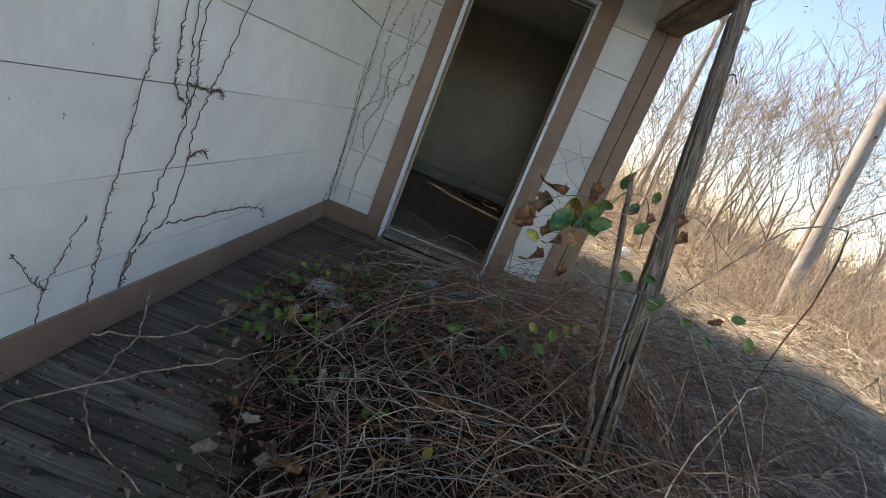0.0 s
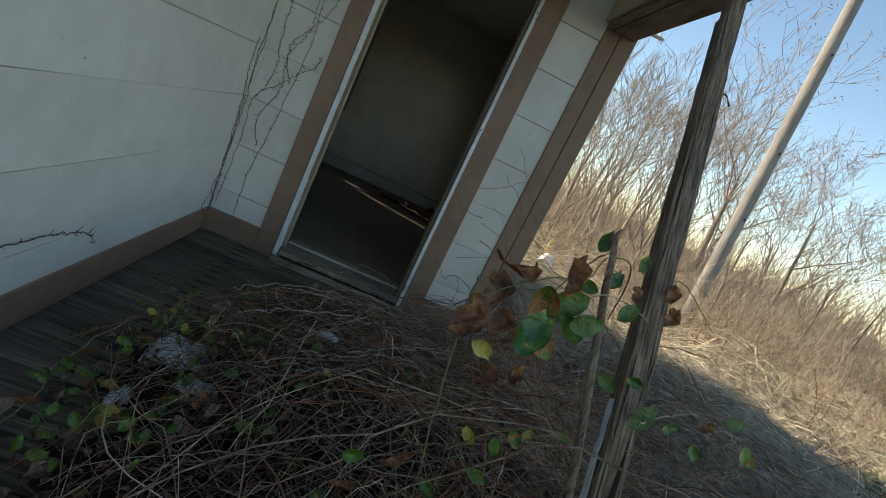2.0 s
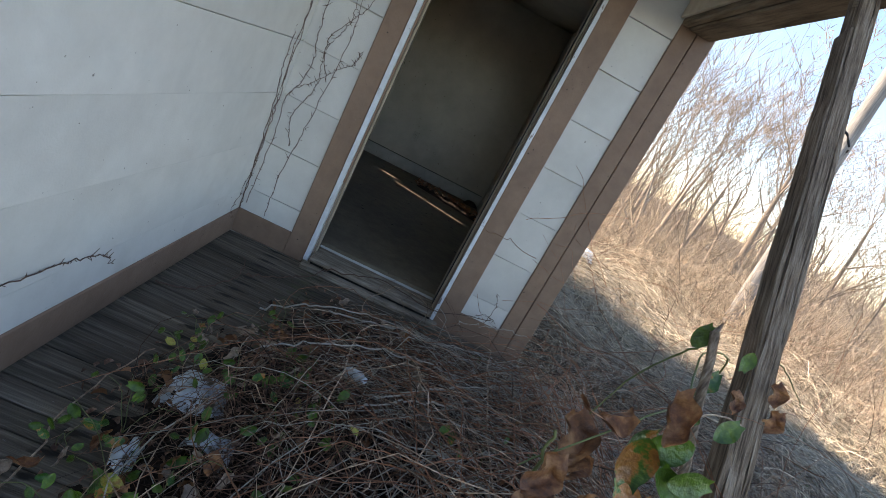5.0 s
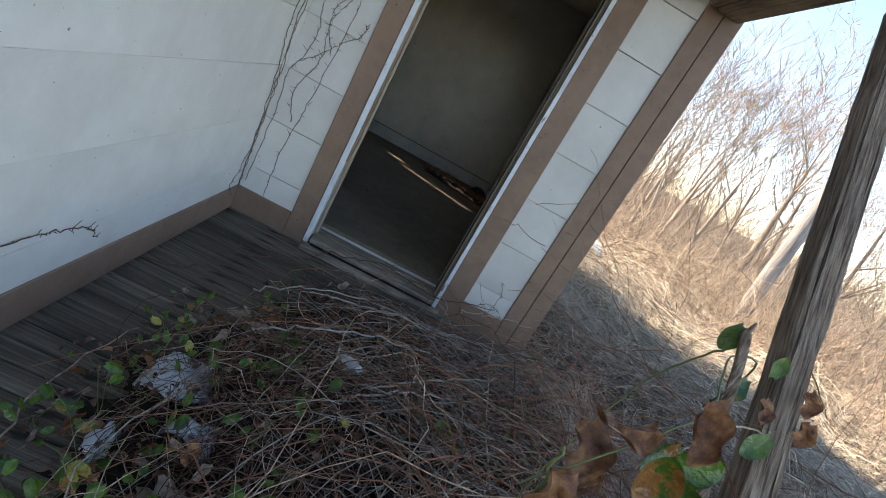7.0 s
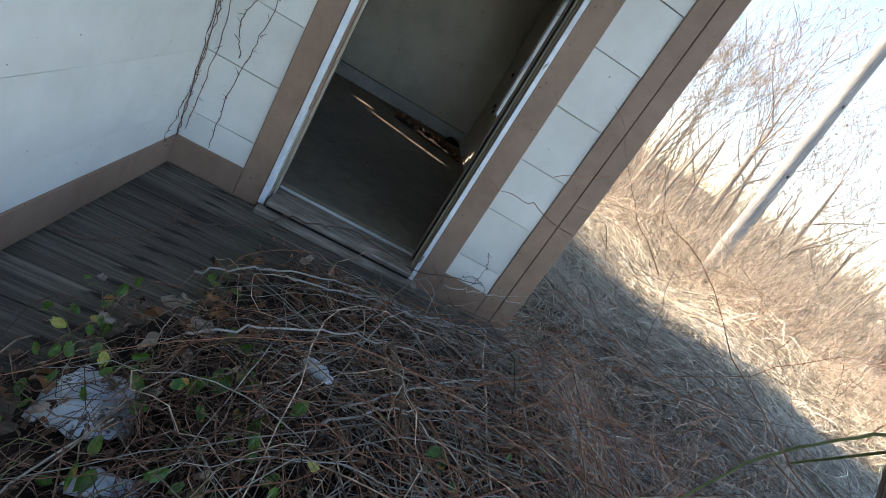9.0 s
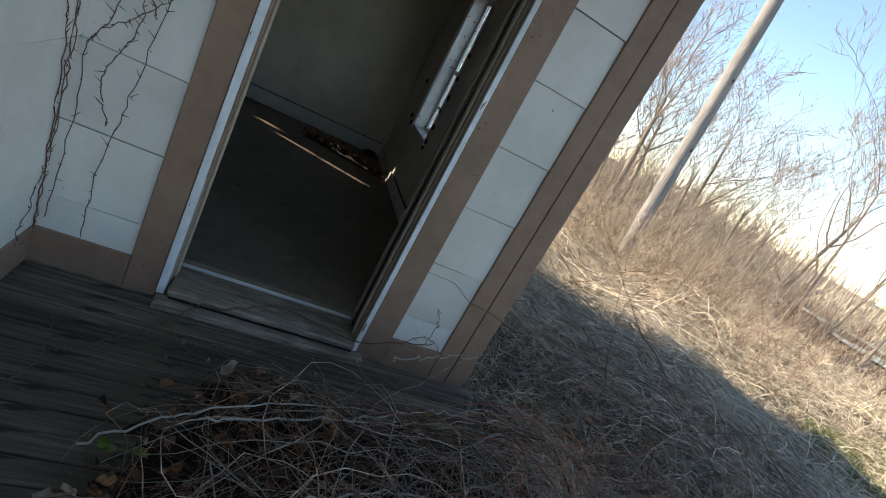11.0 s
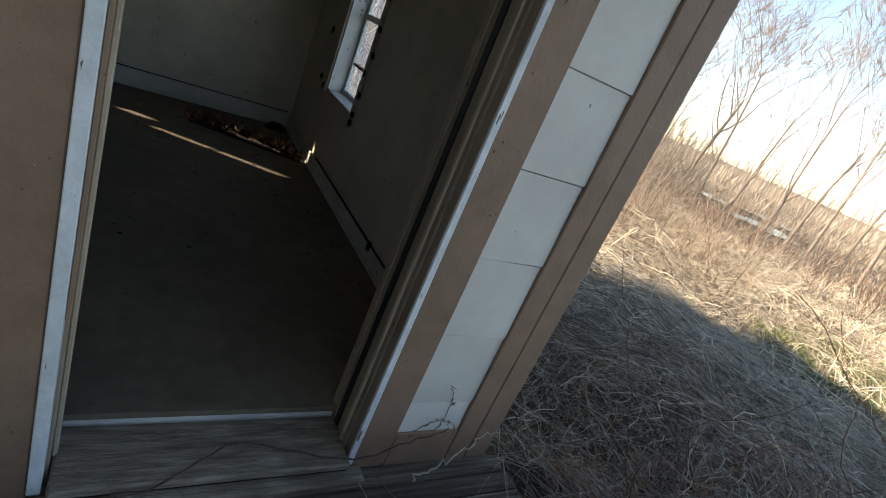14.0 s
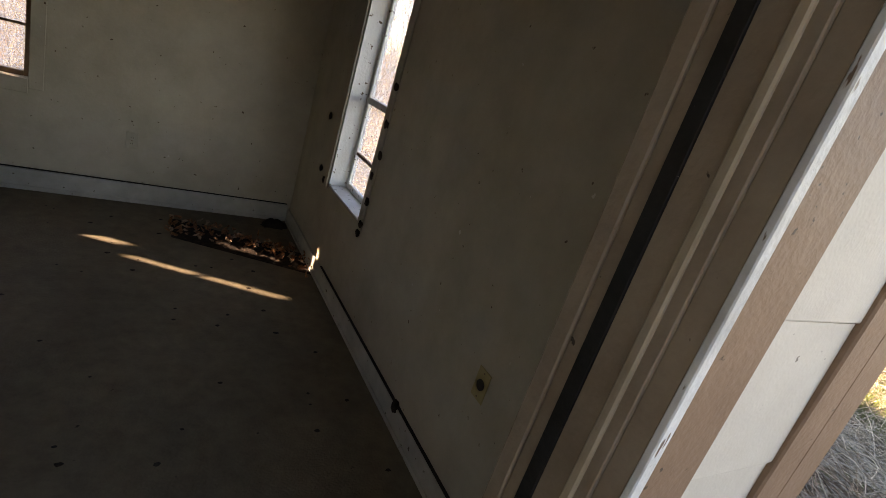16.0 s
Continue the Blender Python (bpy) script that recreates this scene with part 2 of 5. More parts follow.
def glass_material():
    m = bpy.data.materials.new("dusty_window_glass")
    m.use_nodes = True
    n, l = m.node_tree.nodes, m.node_tree.links
    n.remove(n["Principled BSDF"])
    clear, dust, mix = n.new("ShaderNodeBsdfTransparent"), n.new("ShaderNodeBsdfTranslucent"), n.new("ShaderNodeMixShader")
    gloss, mix2 = n.new("ShaderNodeBsdfGlossy"), n.new("ShaderNodeMixShader")
    gloss.inputs["Roughness"].default_value = 0.03
    dust.inputs["Color"].default_value = (0.80, 0.83, 0.88, 1)
    t = n.new("ShaderNodeTexNoise")
    t.inputs["Scale"].default_value, t.inputs["Detail"].default_value = 14, 6
    r = n.new("ShaderNodeMapRange")
    r.inputs["From Min"].default_value, r.inputs["From Max"].default_value, r.inputs["To Min"].default_value, r.inputs["To Max"].default_value = 0.35, 0.8, 0.08, 0.5
    l.new(t.outputs["Fac"], r.inputs["Value"])
    l.new(r.outputs[0], mix.inputs["Fac"])
    l.new(clear.outputs[0], mix.inputs[1])
    l.new(dust.outputs[0], mix.inputs[2])
    mix2.inputs["Fac"].default_value = 0.06
    l.new(mix.outputs[0], mix2.inputs[1])
    l.new(gloss.outputs[0], mix2.inputs[2])
    l.new(mix2.outputs[0], n["Material Output"].inputs["Surface"])
    return m


M_GLASS = glass_material()


# ---- building helpers ----
def mesh_ob(name, verts, faces, mat, parent=None, label="", smooth=False):
    me = bpy.data.meshes.new(name)
    me.from_pydata([tuple(v) for v in verts], [], [tuple(int(i) for i in f) for f in faces])
    me.materials.append(mat)
    if smooth:
        me.shade_smooth()
    ob = new(name, me)
    if parent is not None:
        ob.parent = parent
    if label:
        ob["label"] = label
    return ob


def part(name, bm, mat, parent=None, label="", smooth=False):
    me = bpy.data.meshes.new(name)
    bm.normal_update()
    bm.to_mesh(me)
    bm.free()
    me.materials.append(mat)
    if smooth:
        me.shade_smooth()
    ob = new(name, me)
    if parent is not None:
        ob.parent = parent
    if label:
        ob["label"] = label
    return ob


def box(bm, x0, y0, z0, x1, y1, z1, bevel=0.0, m=None):
    made = bmesh.ops.create_cube(bm, size=1.0)["verts"]
    for v in made:
        v.co = Vector(((x0 + x1) / 2 + v.co.x * (x1 - x0), (y0 + y1) / 2 + v.co.y * (y1 - y0), (z0 + z1) / 2 + v.co.z * (z1 - z0)))
    if bevel:
        es = list({e for v in made for e in v.link_edges})
        out = bmesh.ops.bevel(bm, geom=es, offset=bevel, segments=1, affect="EDGES")
        made = list({v for f in out["faces"] for v in f.verts} | {v for v in made if v.is_valid})
    if m is not None:
        for v in made:
            v.co = m @ v.co
    return bm


def box_part(name, mat, parent, dims, bevel=0.003, label="", m=None):
    return part(name, box(bmesh.new(), *dims, bevel=bevel, m=m), mat, parent, label)


def empty(name, place=(0, 0, 0)):
    ob = new(name)
    ob.location = place
    return ob


def noisy(ob, amount, scale, seed=0.0):
    """Roughens the vertices of a mesh along noise."""
    for v in ob.data.vertices:
        d = noise.noise_vector(v.co * scale + Vector((seed, seed, seed)))
        v.co += d * amount
    return ob


def tube_arrays(lines, radii, sides=3):
    """lines: (N, K, 3); radii: (N, K). Vertices and faces of N thin tubes."""
    lines, radii = np.asarray(lines, float), np.asarray(radii, float)
    N, K, _ = lines.shape
    d = np.gradient(lines, axis=1)
    d /= np.linalg.norm(d, axis=2, keepdims=True) + 1e-9
    up = np.where(np.abs(d[..., 2:3]) > 0.9, np.array([1.0, 0, 0]), np.array([0, 0, 1.0]))
    u = np.cross(d, up)
    u /= np.linalg.norm(u, axis=2, keepdims=True) + 1e-9
    w = np.cross(d, u)
    a = np.arange(sides) * 2 * math.pi / sides
    ring = u[:, :, None, :] * np.cos(a)[None, None, :, None] + w[:, :, None, :] * np.sin(a)[None, None, :, None]
    v = (lines[:, :, None, :] + ring * radii[:, :, None, None]).reshape(-1, 3)
    base = (np.arange(N) * K * sides)[:, None, None] + (np.arange(K - 1) * sides)[None, :, None]
    s = np.arange(sides)[None, None, :]
    s2 = (s + 1) % sides
    f = np.stack([base + s, base + s2, base + sides + s2, base + sides + s], axis=-1).reshape(-1, 4)
    return v, f


def big_mesh(name, v, f, mat, parent=None, smooth=False):
    me = bpy.data.meshes.new(name)
    v, f = np.asarray(v, np.float32), np.asarray(f, np.int32)
    k = f.shape[1]
    me.vertices.add(len(v))
    me.vertices.foreach_set("co", v.ravel())
    me.loops.add(f.size)
    me.loops.foreach_set("vertex_index", f.ravel())
    me.polygons.add(len(f))
    me.polygons.foreach_set("loop_start", np.arange(0, f.size, k, dtype=np.int32))
    me.update(calc_edges=True)
    me.materials.append(mat)
    if smooth:
        me.shade_smooth()
    ob = new(name, me)
    if parent is not None:
        ob.parent = parent
    return ob


def smooth_line(pts, n=16, wob=0.0, seed=0):
    """A smooth line through a few points, with a little wander."""
    p = np.array(pts, float)
    k = len(p)
    t = np.linspace(0, k - 1, n)
    out = np.zeros((n, 3))
    for j, tt in enumerate(t):
        i = min(int(tt), k - 2)
        q = tt - i
        p0, p1, p2, p3 = p[max(i - 1, 0)], p[i], p[i + 1], p[min(i + 2, k - 1)]
        out[j] = 0.5 * (2 * p1 + (p2 - p0) * q + (2 * p0 - 5 * p1 + 4 * p2 - p3) * q * q + (3 * p1 - p0 - 3 * p2 + p3) * q ** 3)
    if wob:
        r = np.random.default_rng(seed)
        out[1:-1] += r.normal(0, wob, (n - 2, 3))
    return out


def stem_part(name, pts, r0, r1, mat, parent=None, n=16, wob=0.0, seed=0, sides=5, label=""):
    l = smooth_line(pts, n, wob, seed)
    v, f = tube_arrays(l[None], np.linspace(r0, r1, n)[None], sides)
    ob = big_mesh(name, v, f, mat, parent, True)
    if label:
        ob["label"] = label
    return ob


def ribbons(starts, ends, bend, width, rng, mids=2):
    """Flat blades from starts to ends, bowed by bend."""
    N = len(starts)
    t = np.linspace(0, 1, mids + 2)
    l = starts[:, None, :] * (1 - t)[None, :, None] + ends[:, None, :] * t[None, :, None] + bend[:, None, :] * (4 * t * (1 - t))[None, :, None]
    side = np.cross(ends - starts, rng.normal(0, 1, (N, 3)))
    side /= np.linalg.norm(side, axis=1, keepdims=True) + 1e-9
    w = np.asarray(width).reshape(-1, 1, 1) * (1 - 0.75 * t ** 2)[None, :, None] * 0.5
    a, b = l - side[:, None, :] * w, l + side[:, None, :] * w
    K = mids + 2
    v = np.stack([a, b], axis=2).reshape(-1, 3)
    base = (np.arange(N) * K * 2)[:, None] + (np.arange(K - 1) * 2)[None, :]
    f = np.stack([base, base + 1, base + 3, base + 2], axis=-1).reshape(-1, 4)
    return v, f


def sst(a, b, v):
    t = np.clip((np.asarray(v, float) - a) / (b - a), 0, 1)
    return t * t * (3 - 2 * t)


def ground_z(x, y):
    """Height of the ground: level round the house, falling to the pond."""
    x, y = np.asarray(x, float), np.asarray(y, float)
    d = np.hypot(np.maximum(x - 3, 0), np.maximum(y - 4, 0))
    z = -0.20 - 0.45 * np.clip(d / 18, 0, 1) ** 1.3
    z = z + 0.05 * np.sin(x * 1.7 + 0.4) * np.cos(y * 1.3) + 0.03 * np.sin(x * 3.9 + y * 2.7) + 0.05 * sst(2.6, 4.5, x) * np.sin(x * 2.6 - y * 3.3) * np.cos(x * 1.1 + y * 4.1)
    inside = (x < 2.0) & (y > -4.2) & (y < 4.1)
    return np.where(inside, -0.24, z)


# ---- the setting ----
# ground: one sheet to the horizon, finer near the house
xs = np.concatenate([[-2000, -300, -60, -20, -8], np.arange(-4, 14, 0.25), np.arange(14, 40, 1.0), [45, 60, 90, 150, 400, 2000]])
ys = np.concatenate([[-2000, -300, -60, -20, -10], np.arange(-7, 12, 0.25), np.arange(12, 42, 1.0), [45, 60, 90, 150, 400, 2000]])
GX, GY = np.meshgrid(xs, ys)
GZ = ground_z(GX, GY)
gv = np.stack([GX, GY, GZ], -1).reshape(-1, 3)
idx = np.arange(len(xs) * len(ys)).reshape(len(ys), len(xs))
gf = np.stack([idx[:-1, :-1], idx[:-1, 1:], idx[1:, 1:], idx[1:, :-1]], -1).reshape(-1, 4)
ground = tagged(big_mesh("ground", gv, gf, M_GROUND, None, True), "dry tan grassland with matted dead thatch", "ground", kind="structure")

COURSES = [0.135, 0.280, 0.564, 0.849, 1.134, 1.419, 1.704, 1.989, 2.274, 2.559]


def lap(name, along, a, b, z0, z1, parent, seed):
    """One lapped siding board, its lower edge proud. along 'x': on the door wall; 'y': on the porch's side wall."""
    lo, hi = 0.017, 0.012
    n = max(2, int((b - a) / 0.5) + 1)
    v, f = [], []
    rnd = random.Random(seed)
    for i in range(n):
        s = a + (b - a) * i / (n - 1)
        dz = rnd.uniform(-0.0025, 0.0025)
        for off, z in ((0.0, z0 + 0.0016 + dz), (lo - 0.001, z0 + 0.0016 + dz), (lo, z0 + 0.004 + dz), (hi, z1 - 0.0022), (0.0, z1 - 0.0022)):
            v.append((s, -off, z) if along == "x" else (off, s, z))
    for i in range(n - 1):
        for k in range(5):
            q = [i * 5 + k, i * 5 + (k + 1) % 5, (i + 1) * 5 + (k + 1) % 5, (i + 1) * 5 + k]
            f.append(q if along == "x" else q[::-1])
    f.append([0, 4, 3, 2, 1] if along == "x" else [0, 1, 2, 3, 4])
    e = (n - 1) * 5
    f.append([e, e + 1, e + 2, e + 3, e + 4] if along == "x" else [e + 4, e + 3, e + 2, e + 1, e])
    return mesh_ob(name, v, f, M_SIDING, parent)


# door wall: solid behind the siding, with the doorway left open
X0 = -2.45
DL, DR, DH = 0.465, 1.318, 2.085
bm = bmesh.new()
box(bm, X0, 0.0, -0.24, DL, 0.15, 2.6)
box(bm, DR, 0.0, -0.24, 1.88, 0.15, 2.6)
box(bm, DL, 0.0, DH, DR, 0.15, 2.6)
box(bm, DL, 0.0, -0.24, DR, 0.15, 0.0)
wall_front = tagged(part("wall_front", bm, M_ROOM), "house front wall with an open doorway", "wall", kind="structure")
for i in range(len(COURSES) - 1):
    lap("siding_board", "x", 0.0, 0.343, COURSES[i], COURSES[i + 1], wall_front, i)
    lap("siding_board", "x", 1.447, 1.706, COURSES[i], COURSES[i + 1], wall_front, 40 + i)
lap("siding_board", "x", 0.343, 1.447, 2.20, 2.559, wall_front, 77)

# side wall of the porch
bm = bmesh.new()
box(bm, -0.15, -6.2, -0.24, 0.0, 0.0, 2.6)
wall_side = tagged(part("wall_side", bm, M_SIDING), "white lapped siding wall along the porch", "wall", kind="structure")
for i in range(len(COURSES) - 1):
    lap("siding_board", "y", -6.2, -0.001, COURSES[i], COURSES[i + 1], wall_side, 80 + i)

# brown baseboards outside
for dims in ((0.0, -6.2, 0.0, 0.024, -0.026, 0.146), (0.0, -0.025, 0.0, 0.343, 0.0, 0.147), (1.447, -0.025, -0.02, 1.706, 0.0, 0.148)):
    b = box_part("baseboard", M_TRIM, None, dims, 0.004)
    tagged(b, "brown painted baseboard with scuffed paint", "baseboard", kind="structure")

# house side, back and far walls of the room
ROOMF, ROOMC = 0.11, 2.45
WZ0, WZ1, WY0, WY1 = 0.69, 1.95, 2.19, 2.86
RX, RY = 1.76, 3.66
bm = bmesh.new()
box(bm, RX, 0.15, -0.3, 1.88, WY0, 2.6)
box(bm, RX, WY1, -0.3, 1.88, RY + 0.14, 2.6)
box(bm, RX, WY0, -0.3, 1.88, WY1, WZ0)
box(bm, RX, WY0, WZ1, 1.88, WY1, 2.6)
tagged(part("wall_right", bm, M_ROOM), "stained beige room wall with a window opening", "wall", kind="structure")
BX0, BX1, BZ0, BZ1 = -1.65, 0.07, 0.82, 1.95
bm = bmesh.new()
box(bm, BX1, RY, -0.3, RX, RY + 0.14, 2.6)
box(bm, BX0, RY, -0.3, BX1, RY + 0.14, BZ0)
box(bm, BX0, RY, BZ1, BX1, RY + 0.14, 2.6)
box(bm, -2.45, RY, -0.3, BX0, RY + 0.14, 2.6)
tagged(part("wall_back", bm, M_ROOM), "dirty off-white back wall of the room", "wall", kind="structure")
bm = bmesh.new()
box(bm, -2.45, 0.15, -0.3, -2.3, RY, 2.6)
tagged(part("wall_left", bm, M_ROOM), "plain off-white room wall", "wall", kind="structure")
bm = bmesh.new()
box(bm, -2.3, 0.15, -0.3, RX, RY, ROOMF)
room_floor = tagged(part("floor", bm, M_ROOMFLOOR), "dirty dark brown room floor with sun streaks", "floor", kind="structure")
bm = bmesh.new()
box(bm, -2.3, 0.15, ROOMC, RX, RY, ROOMC + 0.08)
tagged(part("ceiling", bm, M_ROOM), "dim beige room ceiling", "ceiling", kind="structure")

# outer cladding of the house's far side, corner boards
cb = tagged(box_part("corner_board", M_TRIM, None, (1.706, -0.026, -0.24, 1.80, 0.0, 2.6), 0.004), "brown painted corner board with a long crack", "trim", kind="structure")
cb2 = tagged(box_part("corner_board", M_TRIM, None, (1.804, -0.024, -0.24, 1.905, 0.001, 2.6), 0.004), "brown painted corner board", "trim", kind="structure")
cb3 = tagged(box_part("corner_board", M_TRIM, None, (1.881, 0.002, -0.24, 1.904, 0.10, 2.6), 0.004), "brown painted corner board on the house side", "trim", kind="structure")

# roof: rooms and porch
bm = bmesh.new()
rv = [bm.verts.new(p) for p in ((2.15, -1.5, 2.62), (2.15, 3.95, 2.62), (-2.6, 3.95, 3.5), (-2.6, -1.5, 3.5), (-7.5, 3.95, 2.6), (-7.5, -1.5, 2.6))]
bm.faces.new((rv[0], rv[1], rv[2], rv[3]))
bm.faces.new((rv[3], rv[2], rv[4], rv[5]))
bmesh.ops.solidify(bm, geom=bm.faces[:], thickness=-0.08)
tagged(part("roof", bm, M_ROOF), "low dark shingled roof over house and porch", "roof", kind="structure")
bm = bmesh.new()
box(bm, -7.5, -6.4, 2.6, 0.05, -1.5, 2.7)
tagged(part("roof_wing", bm, M_ROOF), "low roof over the side wing", "roof", kind="structure")
bm = bmesh.new()
box(bm, -0.02, -1.45, 2.5, 1.75, 0.0, 2.56)
tagged(part("porch_ceiling", bm, M_SOFFIT), "beige boarded porch ceiling", "ceiling", kind="structure")

# doorway: casings, jambs, stop beads, weatherstrip
door = tagged(empty("door_frame", (0.89, 0, 0)), "brown cased doorway with no door, peeling white edges", "door frame", kind="structure")
door.location = (0, 0, 0)
box_part("casing", M_TRIM, door, (0.343, -0.028, 0.0, 0.462, 0.0, 2.205), 0.004)
box_part("casing", M_TRIM, door, (1.318, -0.028, 0.0, 1.447, 0.0, 2.205), 0.004)
box_part("casing", M_TRIM, door, (0.4625, -0.028, 2.095, 1.3175, 0.0, 2.205), 0.004)
box_part("storm_strip", M_WHITE, door, (0.463, -0.034, 0.03, 0.492, 0.012, 2.094), 0.002, "flaking white metal edge strip")
box_part("storm_strip", M_TRIM, door, (0.4925, -0.020, 0.55, 0.503, 0.012, 2.06), 0.002, "brown inner edge strip")
box_part("storm_strip", M_WHITE, door, (1.295, -0.036, 0.03, 1.3175, -0.024, 2.094), 0.002, "flaking white metal edge strip")
# inner face of the white strip, its shade put in as a darker colour
box_part("storm_strip", M_JAMB, door, (1.297, -0.0235, 0.03, 1.3175, 0.012, 2.094), 0.001, "inner face of the white strip, coloured as in shade")
box_part("storm_strip", M_WHITE, door, (0.4935, -0.034, 2.066, 1.2925, 0.012, 2.094), 0.002, "flaking white metal edge strip")
jamb_left = box_part("jamb", M_JAMB, door, (DL, 0.0125, 0.0, 0.500, 0.15, DH), 0.002)
jamb_right = box_part("jamb", M_JAMB, door, (1.290, 0.0125, 0.0, DR, 0.15, DH), 0.002)
jamb_head = box_part("jamb", M_JAMB, door, (0.5005, 0.0125, 2.06, 1.2895, 0.15, DH), 0.002)
for j, a in ((jamb_left, (0.5, 0.045, 0.07, 0.512, 0.075, 2.06)), (jamb_right, (1.280, 0.030, 0.07, 1.29, 0.047, 2.06)), (jamb_head, (0.5125, 0.045, 2.048, 1.2775, 0.075, 2.06))):
    box_part("stop_bead", M_BEAD, j, a, 0.003, "pale worn stop bead")
box_part("weatherstrip", M_RUBBER, jamb_right, (1.2835, 0.094, 0.07, 1.2899, 0.121, 2.06), 0.001, "black rubber weatherstrip")
box_part("weatherstrip", M_RUBBER, jamb_left, (0.5001, 0.115, 0.07, 0.5065, 0.149, 2.06), 0.001, "black rubber weatherstrip")
box_part("inner_casing", M_JAMB, door, (1.284, 0.1505, ROOMF, 1.372, 0.186, 2.13), 0.003, "tan inner door casing")
box_part("inner_casing", M_JAMB, door, (0.418, 0.1505, ROOMF, 0.493, 0.170, 2.13), 0.003, "tan inner door casing")
box_part("inner_casing", M_JAMB, door, (0.4935, 0.1505, 2.065, 1.2965, 0.170, 2.13), 0.003, "tan inner door casing")
sill = tagged(empty("door_sill"), "weathered stepped wooden door sill, paint worn off", "door sill", kind="structure")
noisy(box_part("sill_step", M_SILL, sill, (0.47, -0.105, 0.0, 1.345, -0.0365, 0.034), 0.006, "dark weathered lower sill board"), 0.004, 9)
# solid near-black filler paints the shade between step and sill board
box_part("sill_gap", M_GAP, sill, (0.514, -0.06, 0.0345, 1.288, 0.07, 0.050), 0.001, "near-black filler for the shade under the sill board")
noisy(box_part("sill_board", M_SILL, sill, (0.5035, -0.072, 0.0505, 1.2895, 0.143, 0.078), 0.006), 0.003, 9)
box_part("threshold", M_ROOMTRIM, sill, (0.5035, 0.1435, 0.05, 1.2835, 0.186, 0.088), 0.006, "worn white-painted threshold strip")

# porch deck boards
deck = tagged(empty("porch_deck"), "weathered grey wooden deck boards laid across the porch", "deck", kind="structure")
BW = 0.082
rnd = random.Random(5)
y = -0.026
deck_meshes = []
for k in range(4):
    bm = bmesh.new()
    box(bm, 0, -BW + 0.0045, -0.03, 1.0, 0, 0.0, 0.004)
    deck_meshes.append(bm)
k = 0
me_list = []
for bm in deck_meshes:
    for v in bm.verts:
        v.co.z += 0.0015 * noise.noise(v.co * 7)
    me = bpy.data.meshes.new("deck_board")
    bm.to_mesh(me)
    bm.free()
    me.materials.append(M_DECK)
    me_list.append(me)
while y > -5.6:
    ob = new("deck_board", me_list[k % 4])
    end = 1.95 + rnd.uniform(-0.02, 0.02)
    ob.matrix_basis = pose(0.002, y, rnd.uniform(-0.005, 0.0)) @ Matrix.Diagonal((end, 1, 1, 1))
    ob.parent = deck
    y -= BW
    k += 1
box_part("rim_joist", M_ROT, deck, (1.93, -5.6, -0.25, 1.975, -0.03, -0.032), 0.006, "dark rotting rim joist")

# porch beam and the panel above it
beam = tagged(empty("porch_beam"), "weathered brown double porch beam, broken at its end", "beam", kind="structure")
noisy(box_part("plank", M_BEAM, beam, (1.704, -1.30, 2.07, 1.745, -0.028, 2.235), 0.006), 0.004, 6)
noisy(box_part("plank", M_BEAM, beam, (1.75, -1.28, 2.065, 1.885, -0.028, 2.225), 0.008), 0.004, 6, 3)
bm = bmesh.new()
prev = None
for s in range(7):
    yy = -1.26 - 0.085 * s
    wob = 0.012 * math.sin(s * 2.3)
    ring = [bm.verts.new(p) for p in ((1.71 + wob, yy, 2.125 + 0.022 * s / 3 + 0.012 * math.cos(s * 3)), (1.87 - wob * 2, yy, 2.13 + 0.02 * s / 3 - wob), (1.87 - wob, yy, 2.175 + 0.012 * s / 3), (1.71, yy, 2.18 + 0.012 * s / 3))]
    if prev:
        for q in range(4):
            bm.faces.new((prev[q], prev[(q + 1) % 4], ring[(q + 1) % 4], ring[q]))
    else:
        bm.faces.new(ring)
    prev = ring
bm.faces.new(prev[::-1])
part("rotten_end", bm, M_ROT, beam, "black rotten splintered beam end")
tagged(box_part("fascia_panel", M_SOFFIT, None, (1.678, -1.32, 2.095, 1.697, -0.03, 2.56), 0.003), "beige boarded panel above the porch beam", "panel", kind="structure")

# room trim
def room_base(dims, axis):
    b = box_part("baseboard", M_ROOMTRIM, None, dims, 0.004)
    return tagged(b, "dirty white room baseboard with a dark gap above", "baseboard", kind="structure")


room_base((-2.3, RY - 0.018, ROOMF, RX - 0.02, RY, ROOMF + 0.14), "x")
room_base((RX - 0.018, 0.175, ROOMF, RX, RY, ROOMF + 0.105), "y")
for dims in ((-2.3, RY - 0.026, ROOMF, RX - 0.035, RY - 0.0185, ROOMF + 0.03), (RX - 0.029, 0.175, ROOMF, RX - 0.0185, RY - 0.03, ROOMF + 0.022)):
    tagged(box_part("shoe_moulding", M_ROOMTRIM, None, dims, 0.003), "narrow dirty shoe moulding", "trim", kind="structure")
# solid near-black strips stand for the shade in the gap above the baseboards
tagged(box_part("baseboard_gap", M_GAP, None, (RX - 0.013, 0.5, ROOMF + 0.106, RX - 0.001, 2.6, ROOMF + 0.114), 0.001), "near-black strip for the shaded gap above the baseboard", "trim", kind="structure")
tagged(box_part("baseboard_gap", M_GAP, None, (-0.2, RY - 0.014, ROOMF + 0.141, RX - 0.035, RY - 0.001, ROOMF + 0.147), 0.001), "near-black strip for the shaded gap above the baseboard", "trim", kind="structure")

